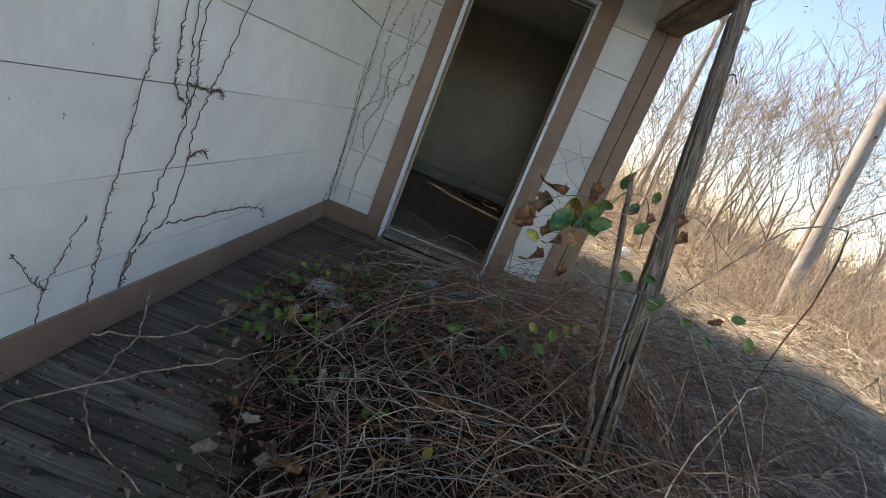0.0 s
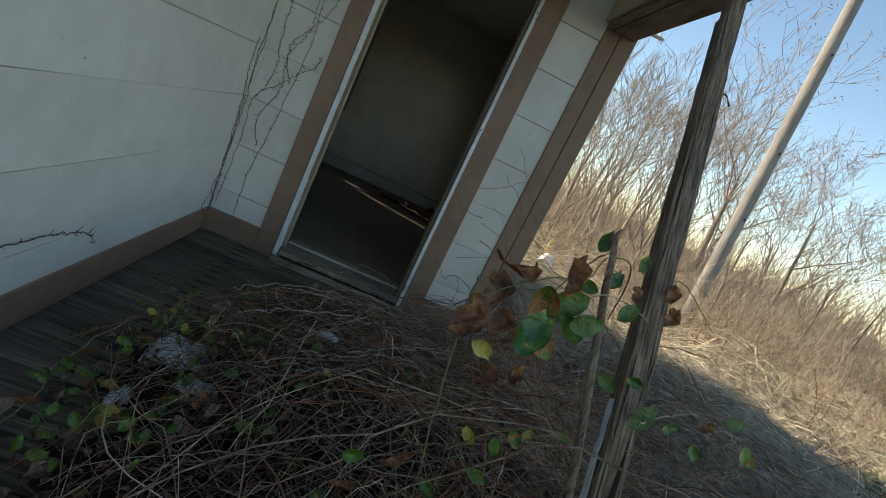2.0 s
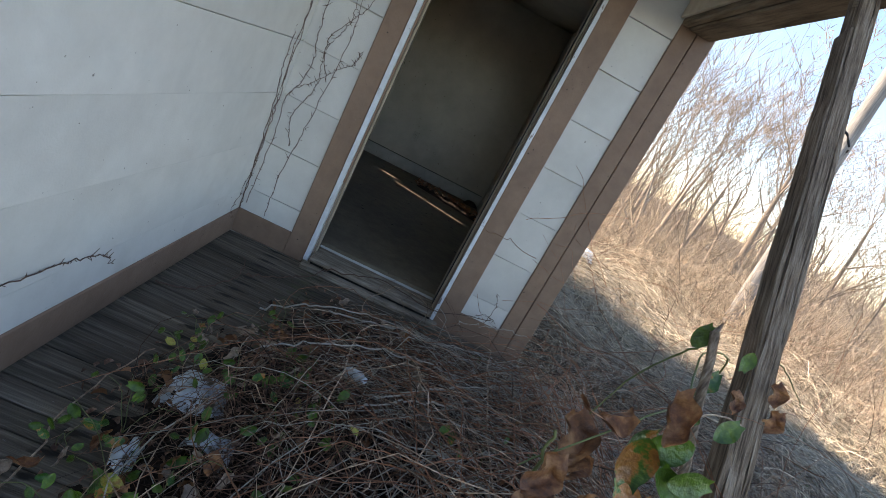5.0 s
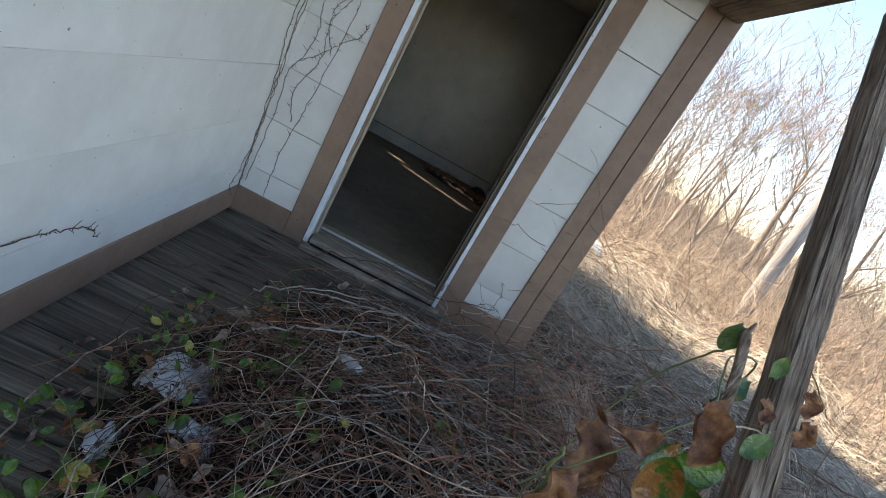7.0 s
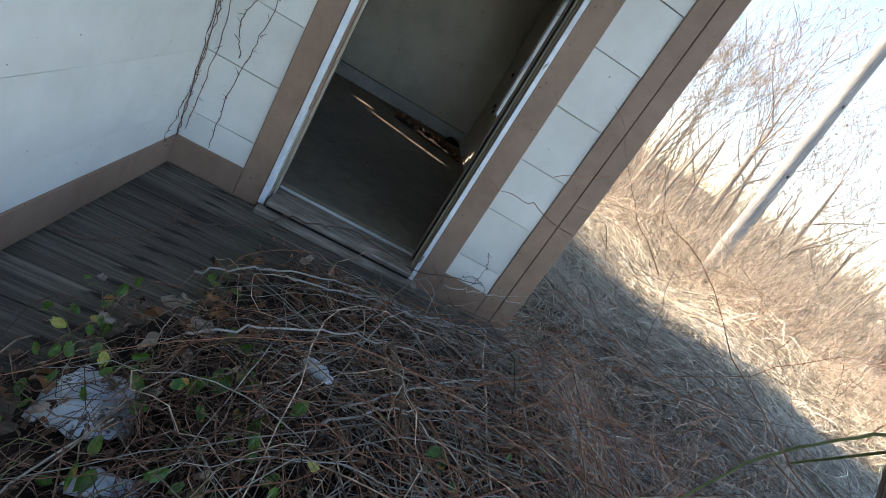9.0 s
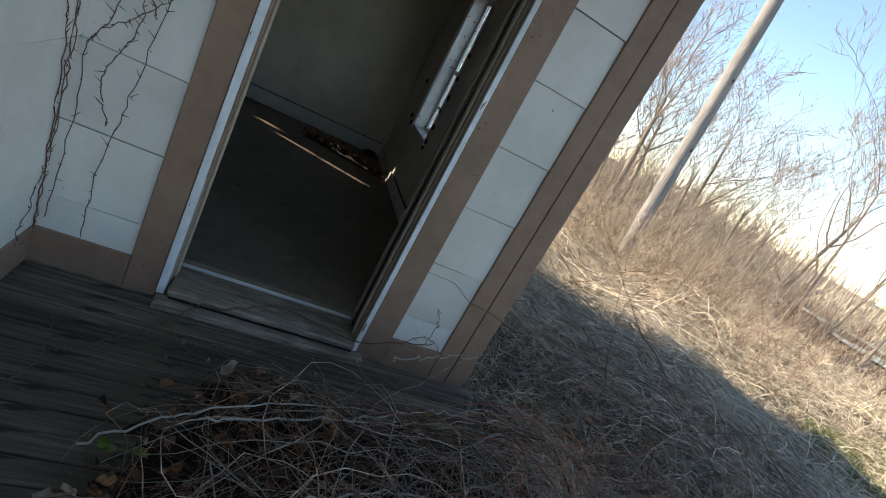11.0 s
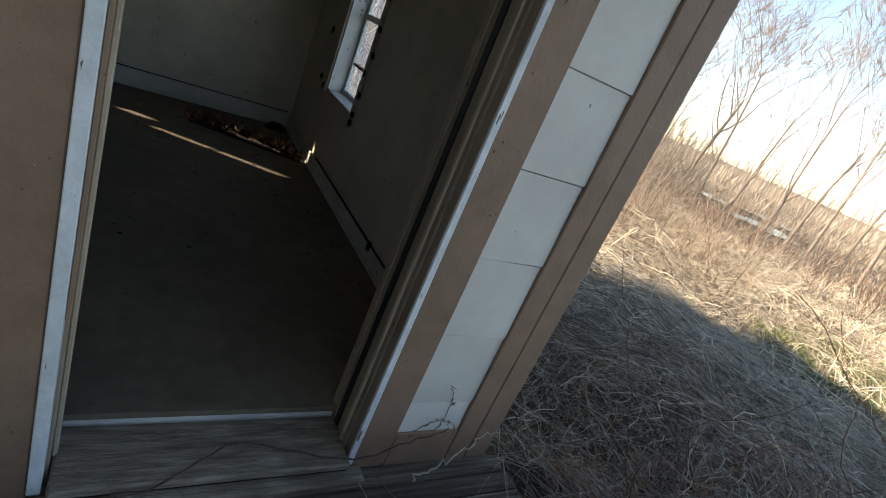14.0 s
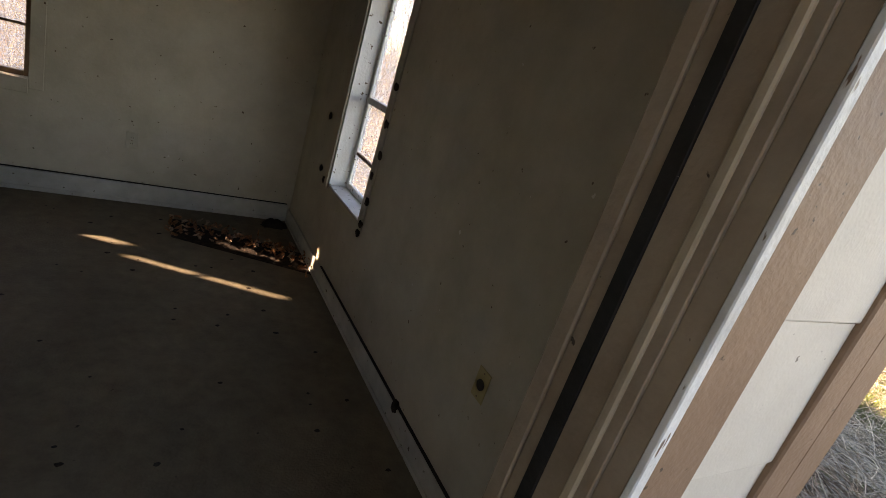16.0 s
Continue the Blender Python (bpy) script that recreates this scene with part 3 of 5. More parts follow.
# windows of the room
w1 = tagged(empty("window_1"), "deep white window recess with fly-specked paint", "window", kind="structure")
box_part("reveal", M_SASH, w1, (RX + 0.002, WY1 - 0.012, WZ0, 1.915, WY1, WZ1), 0.002, "white fly-specked reveal")
box_part("reveal", M_SASH, w1, (RX + 0.002, WY0, WZ0 + 0.013, 1.915, WY0 + 0.012, WZ1), 0.002)
box_part("window_sill", M_SASH, w1, (RX + 0.002, WY0, WZ0, 1.915, WY1 - 0.0125, WZ0 + 0.012), 0.002)
for dims in ((1.876, WY0 + 0.0125, WZ0 + 0.0125, 1.908, WY0 + 0.05, WZ1), (1.876, WY1 - 0.05, WZ0 + 0.0125, 1.908, WY1 - 0.0125, WZ1), (1.876, WY0 + 0.0505, WZ0 + 0.0125, 1.908, WY1 - 0.0505, WZ0 + 0.05),
             (1.872, WY0 + 0.0505, 1.27, 1.912, WY1 - 0.0505, 1.31), (1.876, WY0 + 0.0505, WZ1 - 0.04, 1.908, WY1 - 0.0505, WZ1)):
    box_part("window_frame", M_SASH, w1, dims, 0.003)
box_part("muntin", M_BROWNSASH, w1, (1.882, WY0 + 0.051, 0.935, 1.902, WY1 - 0.051, 0.955), 0.002)
for z0, z1 in ((WZ0 + 0.0505, 0.9345), (0.9555, 1.2695), (1.3105, WZ1 - 0.0405)):
    g = box_part("pane", M_GLASS, w1, (1.890, WY0 + 0.051, z0, 1.893, WY1 - 0.051, z1), 0.0)
    g.visible_shadow = False
for dims in ((RX - 0.013, WY0 - 0.065, WZ0 - 0.02, RX - 0.0005, WY0 - 0.001, WZ1 + 0.06), (RX - 0.013, WY1 + 0.001, WZ0 - 0.02, RX - 0.0005, WY1 + 0.06, WZ1 + 0.06)):
    box_part("casing", M_ROOM, w1, dims, 0.003, "stained flush window casing")
w2 = tagged(empty("window_2"), "small-paned window with dusty glass", "window", kind="structure")
for dims in ((BX1 - 0.03, RY + 0.04, BZ0, BX1, RY + 0.09, BZ1), (BX0, RY + 0.04, BZ0, BX0 + 0.03, RY + 0.09, BZ1), (BX0 + 0.0305, RY + 0.04, BZ0, BX1 - 0.0305, RY + 0.09, BZ0 + 0.03), (BX0 + 0.0305, RY + 0.04, BZ1 - 0.03, BX1 - 0.0305, RY + 0.09, BZ1)):
    box_part("window_frame", M_BROWNSASH, w2, dims, 0.003)
cols = [BX1 - 0.03 - (BX1 - BX0 - 0.06) * i / 6 for i in range(7)]
rows = [BZ0 + 0.03 + (BZ1 - BZ0 - 0.06) * i / 4 for i in range(5)]
for c in cols[1:-1]:
    box_part("muntin", M_BROWNSASH, w2, (c - 0.008, RY + 0.055, BZ0 + 0.0305, c + 0.008, RY + 0.08, BZ1 - 0.0305), 0.002)
for r in rows[1:-1]:
    box_part("muntin", M_BROWNSASH, w2, (BX0 + 0.0305, RY + 0.058, r - 0.008, BX1 - 0.0305, RY + 0.077, r + 0.008), 0.002)
for i in range(6):
    for j in range(4):
        g = box_part("pane", M_GLASS, w2, (cols[i + 1] + 0.004, RY + 0.066, rows[j] + 0.004, cols[i] - 0.004, RY + 0.069, rows[j + 1] - 0.004), 0.0)
        g.visible_shadow = False
for dims in ((BX1 + 0.001, RY - 0.015, BZ0 - 0.06, BX1 + 0.075, RY - 0.0005, BZ1 + 0.07), (BX0 - 0.075, RY - 0.015, BZ0 - 0.06, BX0 - 0.001, RY - 0.0005, BZ1 + 0.07), (BX0 - 0.001, RY - 0.015, BZ0 - 0.09, BX1 + 0.0005, RY - 0.0005, BZ0 - 0.002)):
    box_part("casing", M_ROOM, w2, dims, 0.003, "stained window casing")


# ---- things on the porch ----
def sstep(a, b, v):
    t = np.clip((np.asarray(v, float) - a) / (b - a), 0, 1)
    return t * t * (3 - 2 * t)


def pile_h(x, y):
    """Top of the tangle of dead vines over the deck and down onto the ground."""
    x, y = np.asarray(x, float), np.asarray(y, float)
    left = np.interp(-y, (0.2, 0.47, 0.72, 1.15, 1.4, 1.6, 2.0, 2.48, 2.9, 4.0), (0.74, 0.60, 0.39, 0.33, 0.26, 0.20, 0.27, 0.43, 0.52, 0.55)) - 0.03 + 0.05 * np.sin(y * 6.1) + 0.035 * np.sin(y * 15 + x * 6) + 0.02 * np.sin(y * 37 + x * 21)
    rise = (0.22 * sstep(0, 0.3, x - left) + 0.78 * sstep(0.05, 0.95, x - left)) * sstep(-0.14, -0.62, y + 0.20 * sstep(0.95, 1.35, x))
    lump = 0.5 + 0.5 * np.sin(x * 3.1 + y * 1.9) * np.cos(y * 2.3 - x * 1.2)
    top = rise * (0.16 + 0.12 * lump) * (0.3 + 0.7 * sstep(-3.8, -2.7, y))
    g = ground_z(np.maximum(x, 2.01), y) + 0.10 + 0.10 * lump
    k = sstep(1.75, 2.35, x)
    return top * (1 - k) + np.where(y < 0.2, g, g - 0.05) * k


# litter sheet under the vines; its near-black colour includes the shade between stems
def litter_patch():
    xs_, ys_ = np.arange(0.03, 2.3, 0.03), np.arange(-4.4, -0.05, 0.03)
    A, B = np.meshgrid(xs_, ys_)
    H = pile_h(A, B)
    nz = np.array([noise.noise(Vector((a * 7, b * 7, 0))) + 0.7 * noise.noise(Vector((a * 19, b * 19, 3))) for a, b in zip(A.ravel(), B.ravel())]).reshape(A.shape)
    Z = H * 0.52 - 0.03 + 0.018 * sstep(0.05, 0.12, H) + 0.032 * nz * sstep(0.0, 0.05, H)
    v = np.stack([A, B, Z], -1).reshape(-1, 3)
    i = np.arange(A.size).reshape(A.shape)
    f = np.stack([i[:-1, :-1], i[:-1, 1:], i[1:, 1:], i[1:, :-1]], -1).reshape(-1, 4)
    return tagged(big_mesh("leaf_litter", v, f, M_LITTER, None, True), "rotting leaf litter under the vines, darkened for the shade between stems", "leaf litter", kind="stuff")


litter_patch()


def tangle(name, n, mat, seed, xr, yr, length, radius, lift, label, category, arch=0.05, K=11, curl=1.0):
    """Loose criss-crossing stems lying over the heap."""
    r = np.random.default_rng(seed)
    x, y = r.uniform(*xr, n), r.uniform(*yr, n)
    keep = pile_h(x, y) > np.where(x < 1.9, r.uniform(0.0, 0.12, n), -9)
    keep &= (x > 0.55 + 0.5 * r.random(n)) | (y > -1.3) | (r.random(n) < 0.38)
    x, y = x[keep], y[keep]
    n = len(x)
    ang = r.uniform(0, 2 * math.pi, n)
    L = r.uniform(*length, n)
    bend = r.normal(0, curl, n)
    wig = r.normal(0, 0.22 * curl, (n, K))
    a = ang[:, None] + bend[:, None] * np.linspace(-0.5, 0.5, K)[None] + np.cumsum(wig, 1)
    step = L[:, None] / (K - 1)
    px = x[:, None] + np.cumsum(np.cos(a) * step, 1)
    py = y[:, None] + np.cumsum(np.sin(a) * step, 1)
    px = np.where(px < 0.06, 0.12 - px, px)
    py = np.where(py > -0.06, -0.12 - py, py) if yr[1] < 0.1 else py
    t = np.linspace(0, 1, K)[None]
    off = r.uniform(*lift, n)[:, None] + r.exponential(arch, n)[:, None] * np.sin(math.pi * t) + r.normal(0, 0.010, (n, K))
    pz = np.maximum(pile_h(px, py), np.where(px < 1.95, 0.004, -9)) + off
    pz = np.where(px < 1.95, np.maximum(pz, 0.006), pz)
    bare = ((pile_h(px, py) < 0.03) & (px < 1.9)).mean(1)
    ok = bare < r.uniform(0.0, 0.55, n) ** 1.5
    px, py, pz = px[ok], py[ok], pz[ok]
    rad = r.uniform(*radius, len(px))[:, None] * np.linspace(1.0, 0.55, K)[None]
    v, f = tube_arrays(np.stack([px, py, pz], -1), rad, 3)
    return tagged(big_mesh(name, v, f, mat), label, category, kind="stuff")


# low stems get darker colours than top ones, painting in the heap's inner shade
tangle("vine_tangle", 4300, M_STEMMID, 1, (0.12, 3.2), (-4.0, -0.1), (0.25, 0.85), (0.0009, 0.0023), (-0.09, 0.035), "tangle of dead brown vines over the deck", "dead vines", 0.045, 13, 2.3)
tangle("vine_tangle", 1200, M_STEM, 7, (0.3, 3.2), (-4.0, -0.1), (0.25, 0.9), (0.0010, 0.0024), (-0.02, 0.06), "dry tan vines lying on top of the heap", "dead vines", 0.06, 13, 2.0)
tangle("vine_tangle", 430, M_STEM, 2, (0.35, 3.4), (-4.2, -0.15), (0.7, 1.9), (0.0014, 0.0030), (-0.01, 0.05), "long loose dead vines across the heap", "dead vines", 0.08, 17, 1.1)
tangle("vine_tangle", 1600, M_STEMDARK, 3, (0.3, 2.6), (-4.3, -0.2), (0.3, 1.0), (0.001, 0.003), (-0.05, 0.02), "dead stems inside the heap, darkened for its inner shade", "dead vines", 0.02)
tangle("bramble_canes", 420, M_STEMRED, 4, (0.9, 2.6), (-3.6, -0.5), (0.6, 1.5), (0.0014, 0.0028), (0.02, 0.13), "thin reddish bramble canes over the heap", "bramble", 0.07, 13, 0.6)
tangle("pale_straw", 900, M_STEMPALE, 15, (1.05, 3.0), (-1.7, -0.12), (0.35, 0.9), (0.0011, 0.0024), (0.0, 0.06), "pale dead straw spilling over the edge of the heap", "straw", 0.035, 10, 0.5)
tangle("pale_sticks", 620, M_STEMPALE, 5, (0.6, 3.2), (-3.6, -0.25), (0.4, 1.1), (0.0011, 0.0030), (0.0, 0.05), "bleached pale dead sticks on the heap", "sticks", 0.03, 11, 0.9)


# the leaning post with its splintered foot
def porch_post():
    top, foot = Vector((1.775, -1.17, 2.07)), Vector((1.63, -2.50, 0.02))
    post = tagged(empty("porch_post", top), "weathered grey porch post, split and leaning out of plumb", "post")
    length = (foot - top).length
    post.rotation_euler = (top - foot).to_track_quat("Z", "Y").to_euler()

    def strip(name, u0, u1, w0, w1, t0, t1, mat, seed, label=""):
        bm_ = bmesh.new()
        prev_ = None
        n = 34
        for i in range(n + 1):
            t = t0 + (t1 - t0) * i / n
            wob = [0.005 * noise.noise(Vector((t * 9, seed, k))) + 0.004 * noise.noise(Vector((t * 45, seed, k + 9))) for k in range(4)]
            end = 0.55 + 0.45 * min(1, (1 - i / n) * 9) if t1 < 0.98 else 1
            um = 0.4 * (u0 + u1)
            ring_ = [bm_.verts.new((um + (u - um) * end, w * end, -length * t)) for u, w in ((u0 * 0.8 + wob[0], w0 * 0.8 + wob[1]), (u1 * 0.8 + wob[2], w0 * 0.8 + wob[1]), (u1 * 0.8 + wob[2], w1 * 0.8 + wob[3]), (u0 * 0.8 + wob[0], w1 * 0.8 + wob[3]))]
            if prev_:
                for q in range(4):
                    bm_.faces.new((prev_[q], prev_[(q + 1) % 4], ring_[(q + 1) % 4], ring_[q]))
            else:
                bm_.faces.new(ring_)
            prev_ = ring_
        bm_.faces.new(prev_[::-1])
        bmesh.ops.recalc_face_normals(bm_, faces=bm_.faces)
        return part(name, bm_, mat, post, label)

    strip("post_core", -0.022, 0.026, -0.036, 0.034, 0.0, 0.74, M_POST, 1.0)
    strip("split_board", -0.037, -0.023, -0.037, 0.033, 0.02, 0.99, M_POST, 2.0, "long split face of the post")
    strip("split_board", 0.027, 0.039, -0.037, 0.030, 0.08, 0.985, M_POST, 3.0, "long split face of the post")
    strip("splinter", -0.021, -0.004, -0.032, 0.024, 0.741, 0.95, M_POST, 4.0)
    strip("splinter", 0.001, 0.010, -0.018, 0.030, 0.741, 0.90, M_ROT, 5.0, "dark rotten heartwood splinter")
    strip("splinter", 0.014, 0.025, -0.030, 0.018, 0.741, 0.97, M_POST, 6.0)
    strip("paint_strip", 0.0405, 0.043, -0.030, 0.000, 0.64, 0.76, M_WHITE, 7.0, "remnant of white paint")
    for k in range(6):
        stem_part("splinter", [(0.008 * k - 0.02, 0.006 * (k % 3) - 0.01, -0.10), (0.009 * k - 0.024, 0.01 * (k % 3) - 0.012, 0.02 + 0.016 * (k % 3))], 0.010, 0.002, M_BEAM, post, 5, 0.001, k, 4)
    hk = -length * 0.21
    stem_part("bent_nail", [(-0.038, -0.01, hk), (-0.062, -0.012, hk + 0.02), (-0.08, -0.012, hk - 0.02)], 0.004, 0.003, M_CABLE, post, 6, 0, 1, 5, "bent rusty nail")
    return post


porch_post()

# short broken stakes standing in the vines
for p0, p1, r0, mat, lab in (((1.635, -2.42, 0.10), (1.47, -1.965, 1.11), 0.013, M_POST, "thin weathered stake wound with vines"), ((1.285, -1.62, 0.27), (1.15, -1.03, 0.285), 0.016, M_POST, "grey split stick lying in the heap")):
    st = tagged(empty("wooden_stake", p0), lab, "stake")
    ob = stem_part("stake_shaft", [(0, 0, 0), tuple(Vector(p1).lerp(Vector(p0), 0.5) - Vector(p0)), tuple(Vector(p1) - Vector(p0))], r0, r0 * 0.8, mat, st, 14, 0.003, 3, 4)
    stem_part("broken_tip", [tuple(Vector(p1) - Vector(p0) - Vector((0, 0, 0.01))), tuple(Vector(p1) - Vector(p0) + Vector((0.006, 0.004, 0.022)))], r0 * 0.7, 0.002, mat, st, 4, 0, 2, 4)

# pale sticks that show singly
for k, pts in enumerate((((1.05, -1.36, 0.27), (1.28, -1.16, 0.29), (1.55, -0.92, 0.26), (1.76, -0.64, 0.19)), ((1.00, -1.45, 0.27), (1.25, -1.27, 0.29), (1.70, -1.02, 0.22)),
                         ((1.42, -0.22, 0.16), (1.60, -0.17, 0.20), (1.87, -0.07, 0.21)), ((0.76, -0.80, 0.20), (1.05, -0.74, 0.22), (1.46, -0.62, 0.20), (1.95, -0.36, 0.12)), ((1.14, -0.70, 0.2), (1.55, -0.5, 0.18), (2.0, -0.36, 0.08)),
                         ((0.62, -1.28, 0.22), (0.85, -1.16, 0.28), (1.12, -1.05, 0.29), (1.38, -0.98, 0.26)), ((0.50, -0.90, 0.13), (0.72, -0.80, 0.20), (1.02, -0.66, 0.2), (1.35, -0.56, 0.17)))):
    tagged(stem_part("dead_stick", pts, 0.0040, 0.0018, M_STEMPALE, None, 26, 0.006, k, 5), "bleached dead stick lying on the vine heap", "stick", "pale sticks on the heap")


# white plastic scraps in the heap
def crushed_plastic(name, centre, rx, ry, h, seed, label, mat=None):
    n, m = 26, 8
    v, f = [], []
    for j in range(m + 1):
        rho = j / m
        for i in range(n):
            a = 2 * math.pi * i / n
            flute = 1 + 0.07 * math.sin(a * 9 + seed) * rho + 0.18 * noise.noise(Vector((math.cos(a) * 1.5, math.sin(a) * 1.5, seed)))
            x = rx * rho * flute * math.cos(a)
            y = ry * rho * flute * math.sin(a)
            z = h * (1 - rho ** 2.4) + 0.02 * noise.noise(Vector((x * 18, y * 18, seed))) - (0.05 * rho if math.sin(a * 2 + seed) > 0.3 else 0)
            v.append((x, y, z))
    for j in range(m):
        for i in range(n):
            f.append((j * n + i, j * n + (i + 1) % n, (j + 1) * n + (i + 1) % n, (j + 1) * n + i))
    ob = mesh_ob(name, v, f, mat or M_PLASTIC, None, "", True)
    ob.location = centre
    s = ob.modifiers.new("thick", "SOLIDIFY")
    s.thickness = 0.004
    return tagged(ob, label, "plastic scrap")


for px_, py_, rx_, ry_, h_, sd, lab in ((0.525, -1.47, 0.105, 0.095, 0.03, 1.0, "crushed dirty white plastic lid under vines"), (0.65, -1.66, 0.07, 0.035, 0.03, 2.0, "torn fluted white plastic rim in the heap"), (0.47, -1.72, 0.03, 0.055, 0.025, 3.0, "torn dirty white plastic piece in the heap")):
    crushed_plastic("plastic_scrap", (px_, py_, float(pile_h(px_, py_)) - 0.008), rx_, ry_, h_, sd, lab)
tangle("vine_tangle", 520, M_STEMMID, 6, (0.25, 0.95), (-1.95, -1.25), (0.2, 0.6), (0.0008, 0.0017), (0.02, 0.06), "loose dead vines over the plastic scraps", "dead vines", 0.03, 12, 1.7)


tangle("vine_tangle", 300, M_STEM, 8, (1.6, 3.5), (-4.0, -1.8), (0.5, 1.5), (0.0020, 0.0040), (0.02, 0.16), "stout arching dead vines spilling off the deck", "dead vines", 0.12, 14, 0.9)


# dead leaf crumbs strewn over the heap and the boards beside it
def leaf_crumbs(n, seed, xr, yr, size, mat, label, edge):
    rg = np.random.default_rng(seed)
    x, y = rg.uniform(*xr, n), rg.uniform(*yr, n)
    h = pile_h(x, y)
    ok = ((h > 0.0) | (edge >= 1)) & ((h > 0.03) | (rg.random(n) < edge))
    x, y, h = x[ok], y[ok], h[ok]
    m = len(x)
    a = rg.uniform(0, 6.28, m)
    ln = rg.uniform(*size, m)
    z = np.where(x < 1.95, np.maximum(h * 0.85, 0.004), h - 0.04) + rg.uniform(0.0, 0.02, m)
    s_ = np.stack([x, y, z], 1)
    e_ = s_ + np.stack([np.cos(a) * ln, np.sin(a) * ln, rg.normal(0, 0.3, m) * ln], 1)
    e_[:, 2] = np.maximum(e_[:, 2], np.where(x < 1.95, 0.003, -9))
    v, f = ribbons(s_, e_, np.stack([np.zeros(m), np.zeros(m), ln * 0.25], 1), ln * rg.uniform(0.4, 0.9, m), rg, 2)
    return tagged(big_mesh("leaf_crumbs", v, f, mat), label, "dead leaves", kind="stuff")


leaf_crumbs(9000, 91, (0.05, 2.4), (-4.3, -0.12), (0.008, 0.03), M_STEMMID, "brown leaf crumbs over heap and boards", 0.22)
leaf_crumbs(1800, 93, (0.04, 0.75), (-4.3, -2.2), (0.005, 0.017), M_STEMMID, "brown leaf bits strewn on the deck boards", 1.0)
leaf_crumbs(700, 92, (0.2, 2.6), (-4.3, -0.3), (0.02, 0.05), M_LEAFBROWN, "curled dead brown leaves in the heap", 0.1)


def bottle():
    b = tagged(empty("plastic_bottle", (0.935, -1.18, 0.20)), "small crushed pale plastic bottle among vines", "bottle")
    prof = [(0.0, 0.0), (0.022, 0.002), (0.024, 0.02), (0.023, 0.07), (0.024, 0.09), (0.012, 0.115), (0.009, 0.12), (0.009, 0.128)]
    n = 14
    v, f = [], []
    for r_, z_ in prof:
        for i in range(n):
            a = 2 * math.pi * i / n
            q = r_ * (1 + 0.12 * noise.noise(Vector((math.cos(a), math.sin(a), z_ * 30))))
            v.append((q * math.cos(a), q * math.sin(a), z_))
    for j in range(len(prof) - 1):
        for i in range(n):
            f.append((j * n + i, j * n + (i + 1) % n, (j + 1) * n + (i + 1) % n, (j + 1) * n + i))
    mesh_ob("bottle_body", v, f, M_PLASTIC, b, "", True)
    bm_ = bmesh.new()
    bmesh.ops.create_cone(bm_, cap_ends=True, segments=12, radius1=0.0125, radius2=0.0115, depth=0.016, matrix=Matrix.Translation((0, 0, 0.134)))
    part("cap", bm_, M_PLASTIC, b)
    b.rotation_euler = (radians(60), radians(15), radians(20))


bottle()


# ---- leaves and living vines ----
def leaf_mesh(name, mat, roll, curl, seed, crumple=0.02, slim=1.0):
    """A heart-shaped blade, rolled about its midrib by roll radians and curled along it; unit length along +y, face +z."""
    n, sides_ = 13, 8
    v, f = [], []
    for i in range(n + 1):
        t = i / n
        w = 0.47 * slim * (math.sin(math.pi * min(1.0, t * 0.90 + 0.10)) ** 0.62) * (1.12 - 0.40 * t) + 0.004
        bend = curl * max(0, t - 0.15)
        cy = t * (1 - 0.16 * curl * t)
        cz = 0.5 * bend * bend
        for k in range(sides_ + 1):
            s_ = 2 * k / sides_ - 1
            th = s_ * roll * (0.55 + 0.45 * t)
            x_ = w * (math.sin(th) / roll if roll > 0.05 else s_)
            z_ = w * (1 - math.cos(th)) / max(roll, 0.05) + 0.035 * abs(s_) * w
            back = 0.11 * abs(s_) ** 1.5 if i == 0 else 0
            p = Vector((x_, cy - back, cz + z_ + 0.03 * curl * math.sin(9 * t + 2 * s_ + seed) * abs(s_)))
            p += noise.noise_vector(p * 3.2 + Vector((seed * 1.7, 0, 0))) * crumple
            p.rotate(Euler((0, 0.9 * curl * (t - 0.4) if crumple > 0.05 else 0, 0)))
            v.append(tuple(p))
    for i in range(n):
        for k in range(sides_):
            a = i * (sides_ + 1) + k
            f.append((a, a + 1, a + sides_ + 2, a + sides_ + 1))
    me = bpy.data.meshes.new(name)
    me.from_pydata(v, [], f)
    me.materials.append(mat)
    me.shade_smooth()
    return me


LEAVES = {
    "green": [leaf_mesh("leaf", M_LEAFGREEN, 0.35 + 0.25 * k, 0.25 + 0.2 * k, k, 0.03) for k in range(4)],
    "turn": [leaf_mesh("leaf", M_LEAFTURN, 0.4 + 0.3 * k, 0.3 + 0.2 * k, 10 + k, 0.04) for k in range(4)],
    "brown": [leaf_mesh("leaf", M_LEAFBROWN, 1.7 + 0.35 * k, 0.9 + 0.25 * k, 20 + k, 0.16, 0.95) for k in range(4)],
    "yellow": [leaf_mesh("leaf", M_LEAFYELLOW, 0.6, 0.4, 30, 0.04)],
    "pale": [leaf_mesh("leaf", M_LEAFPALE, 1.5, 1.0, 40 + k, 0.16, 0.9) for k in range(2)],
}


def leaf(kind, place, size, parent, rnd_, face=None, spin=None):
    ob = new("leaf", rnd_.choice(LEAVES[kind]))
    nrm = Vector(face or (rnd_.uniform(-0.7, 0.5), rnd_.uniform(-1.0, 0.1), rnd_.uniform(0.1, 1.0))).normalized()
    q = nrm.to_track_quat("Z", "Y").to_matrix().to_4x4()
    ob.matrix_basis = Matrix.Translation(place) @ q @ pose(0, 0, 0, 0, 0, rnd_.uniform(0, 360) if spin is None else spin) @ Matrix.Translation((0, -size * 0.5, 0)) @ Matrix.Scale(size, 4)
    ob.parent = parent
    return ob


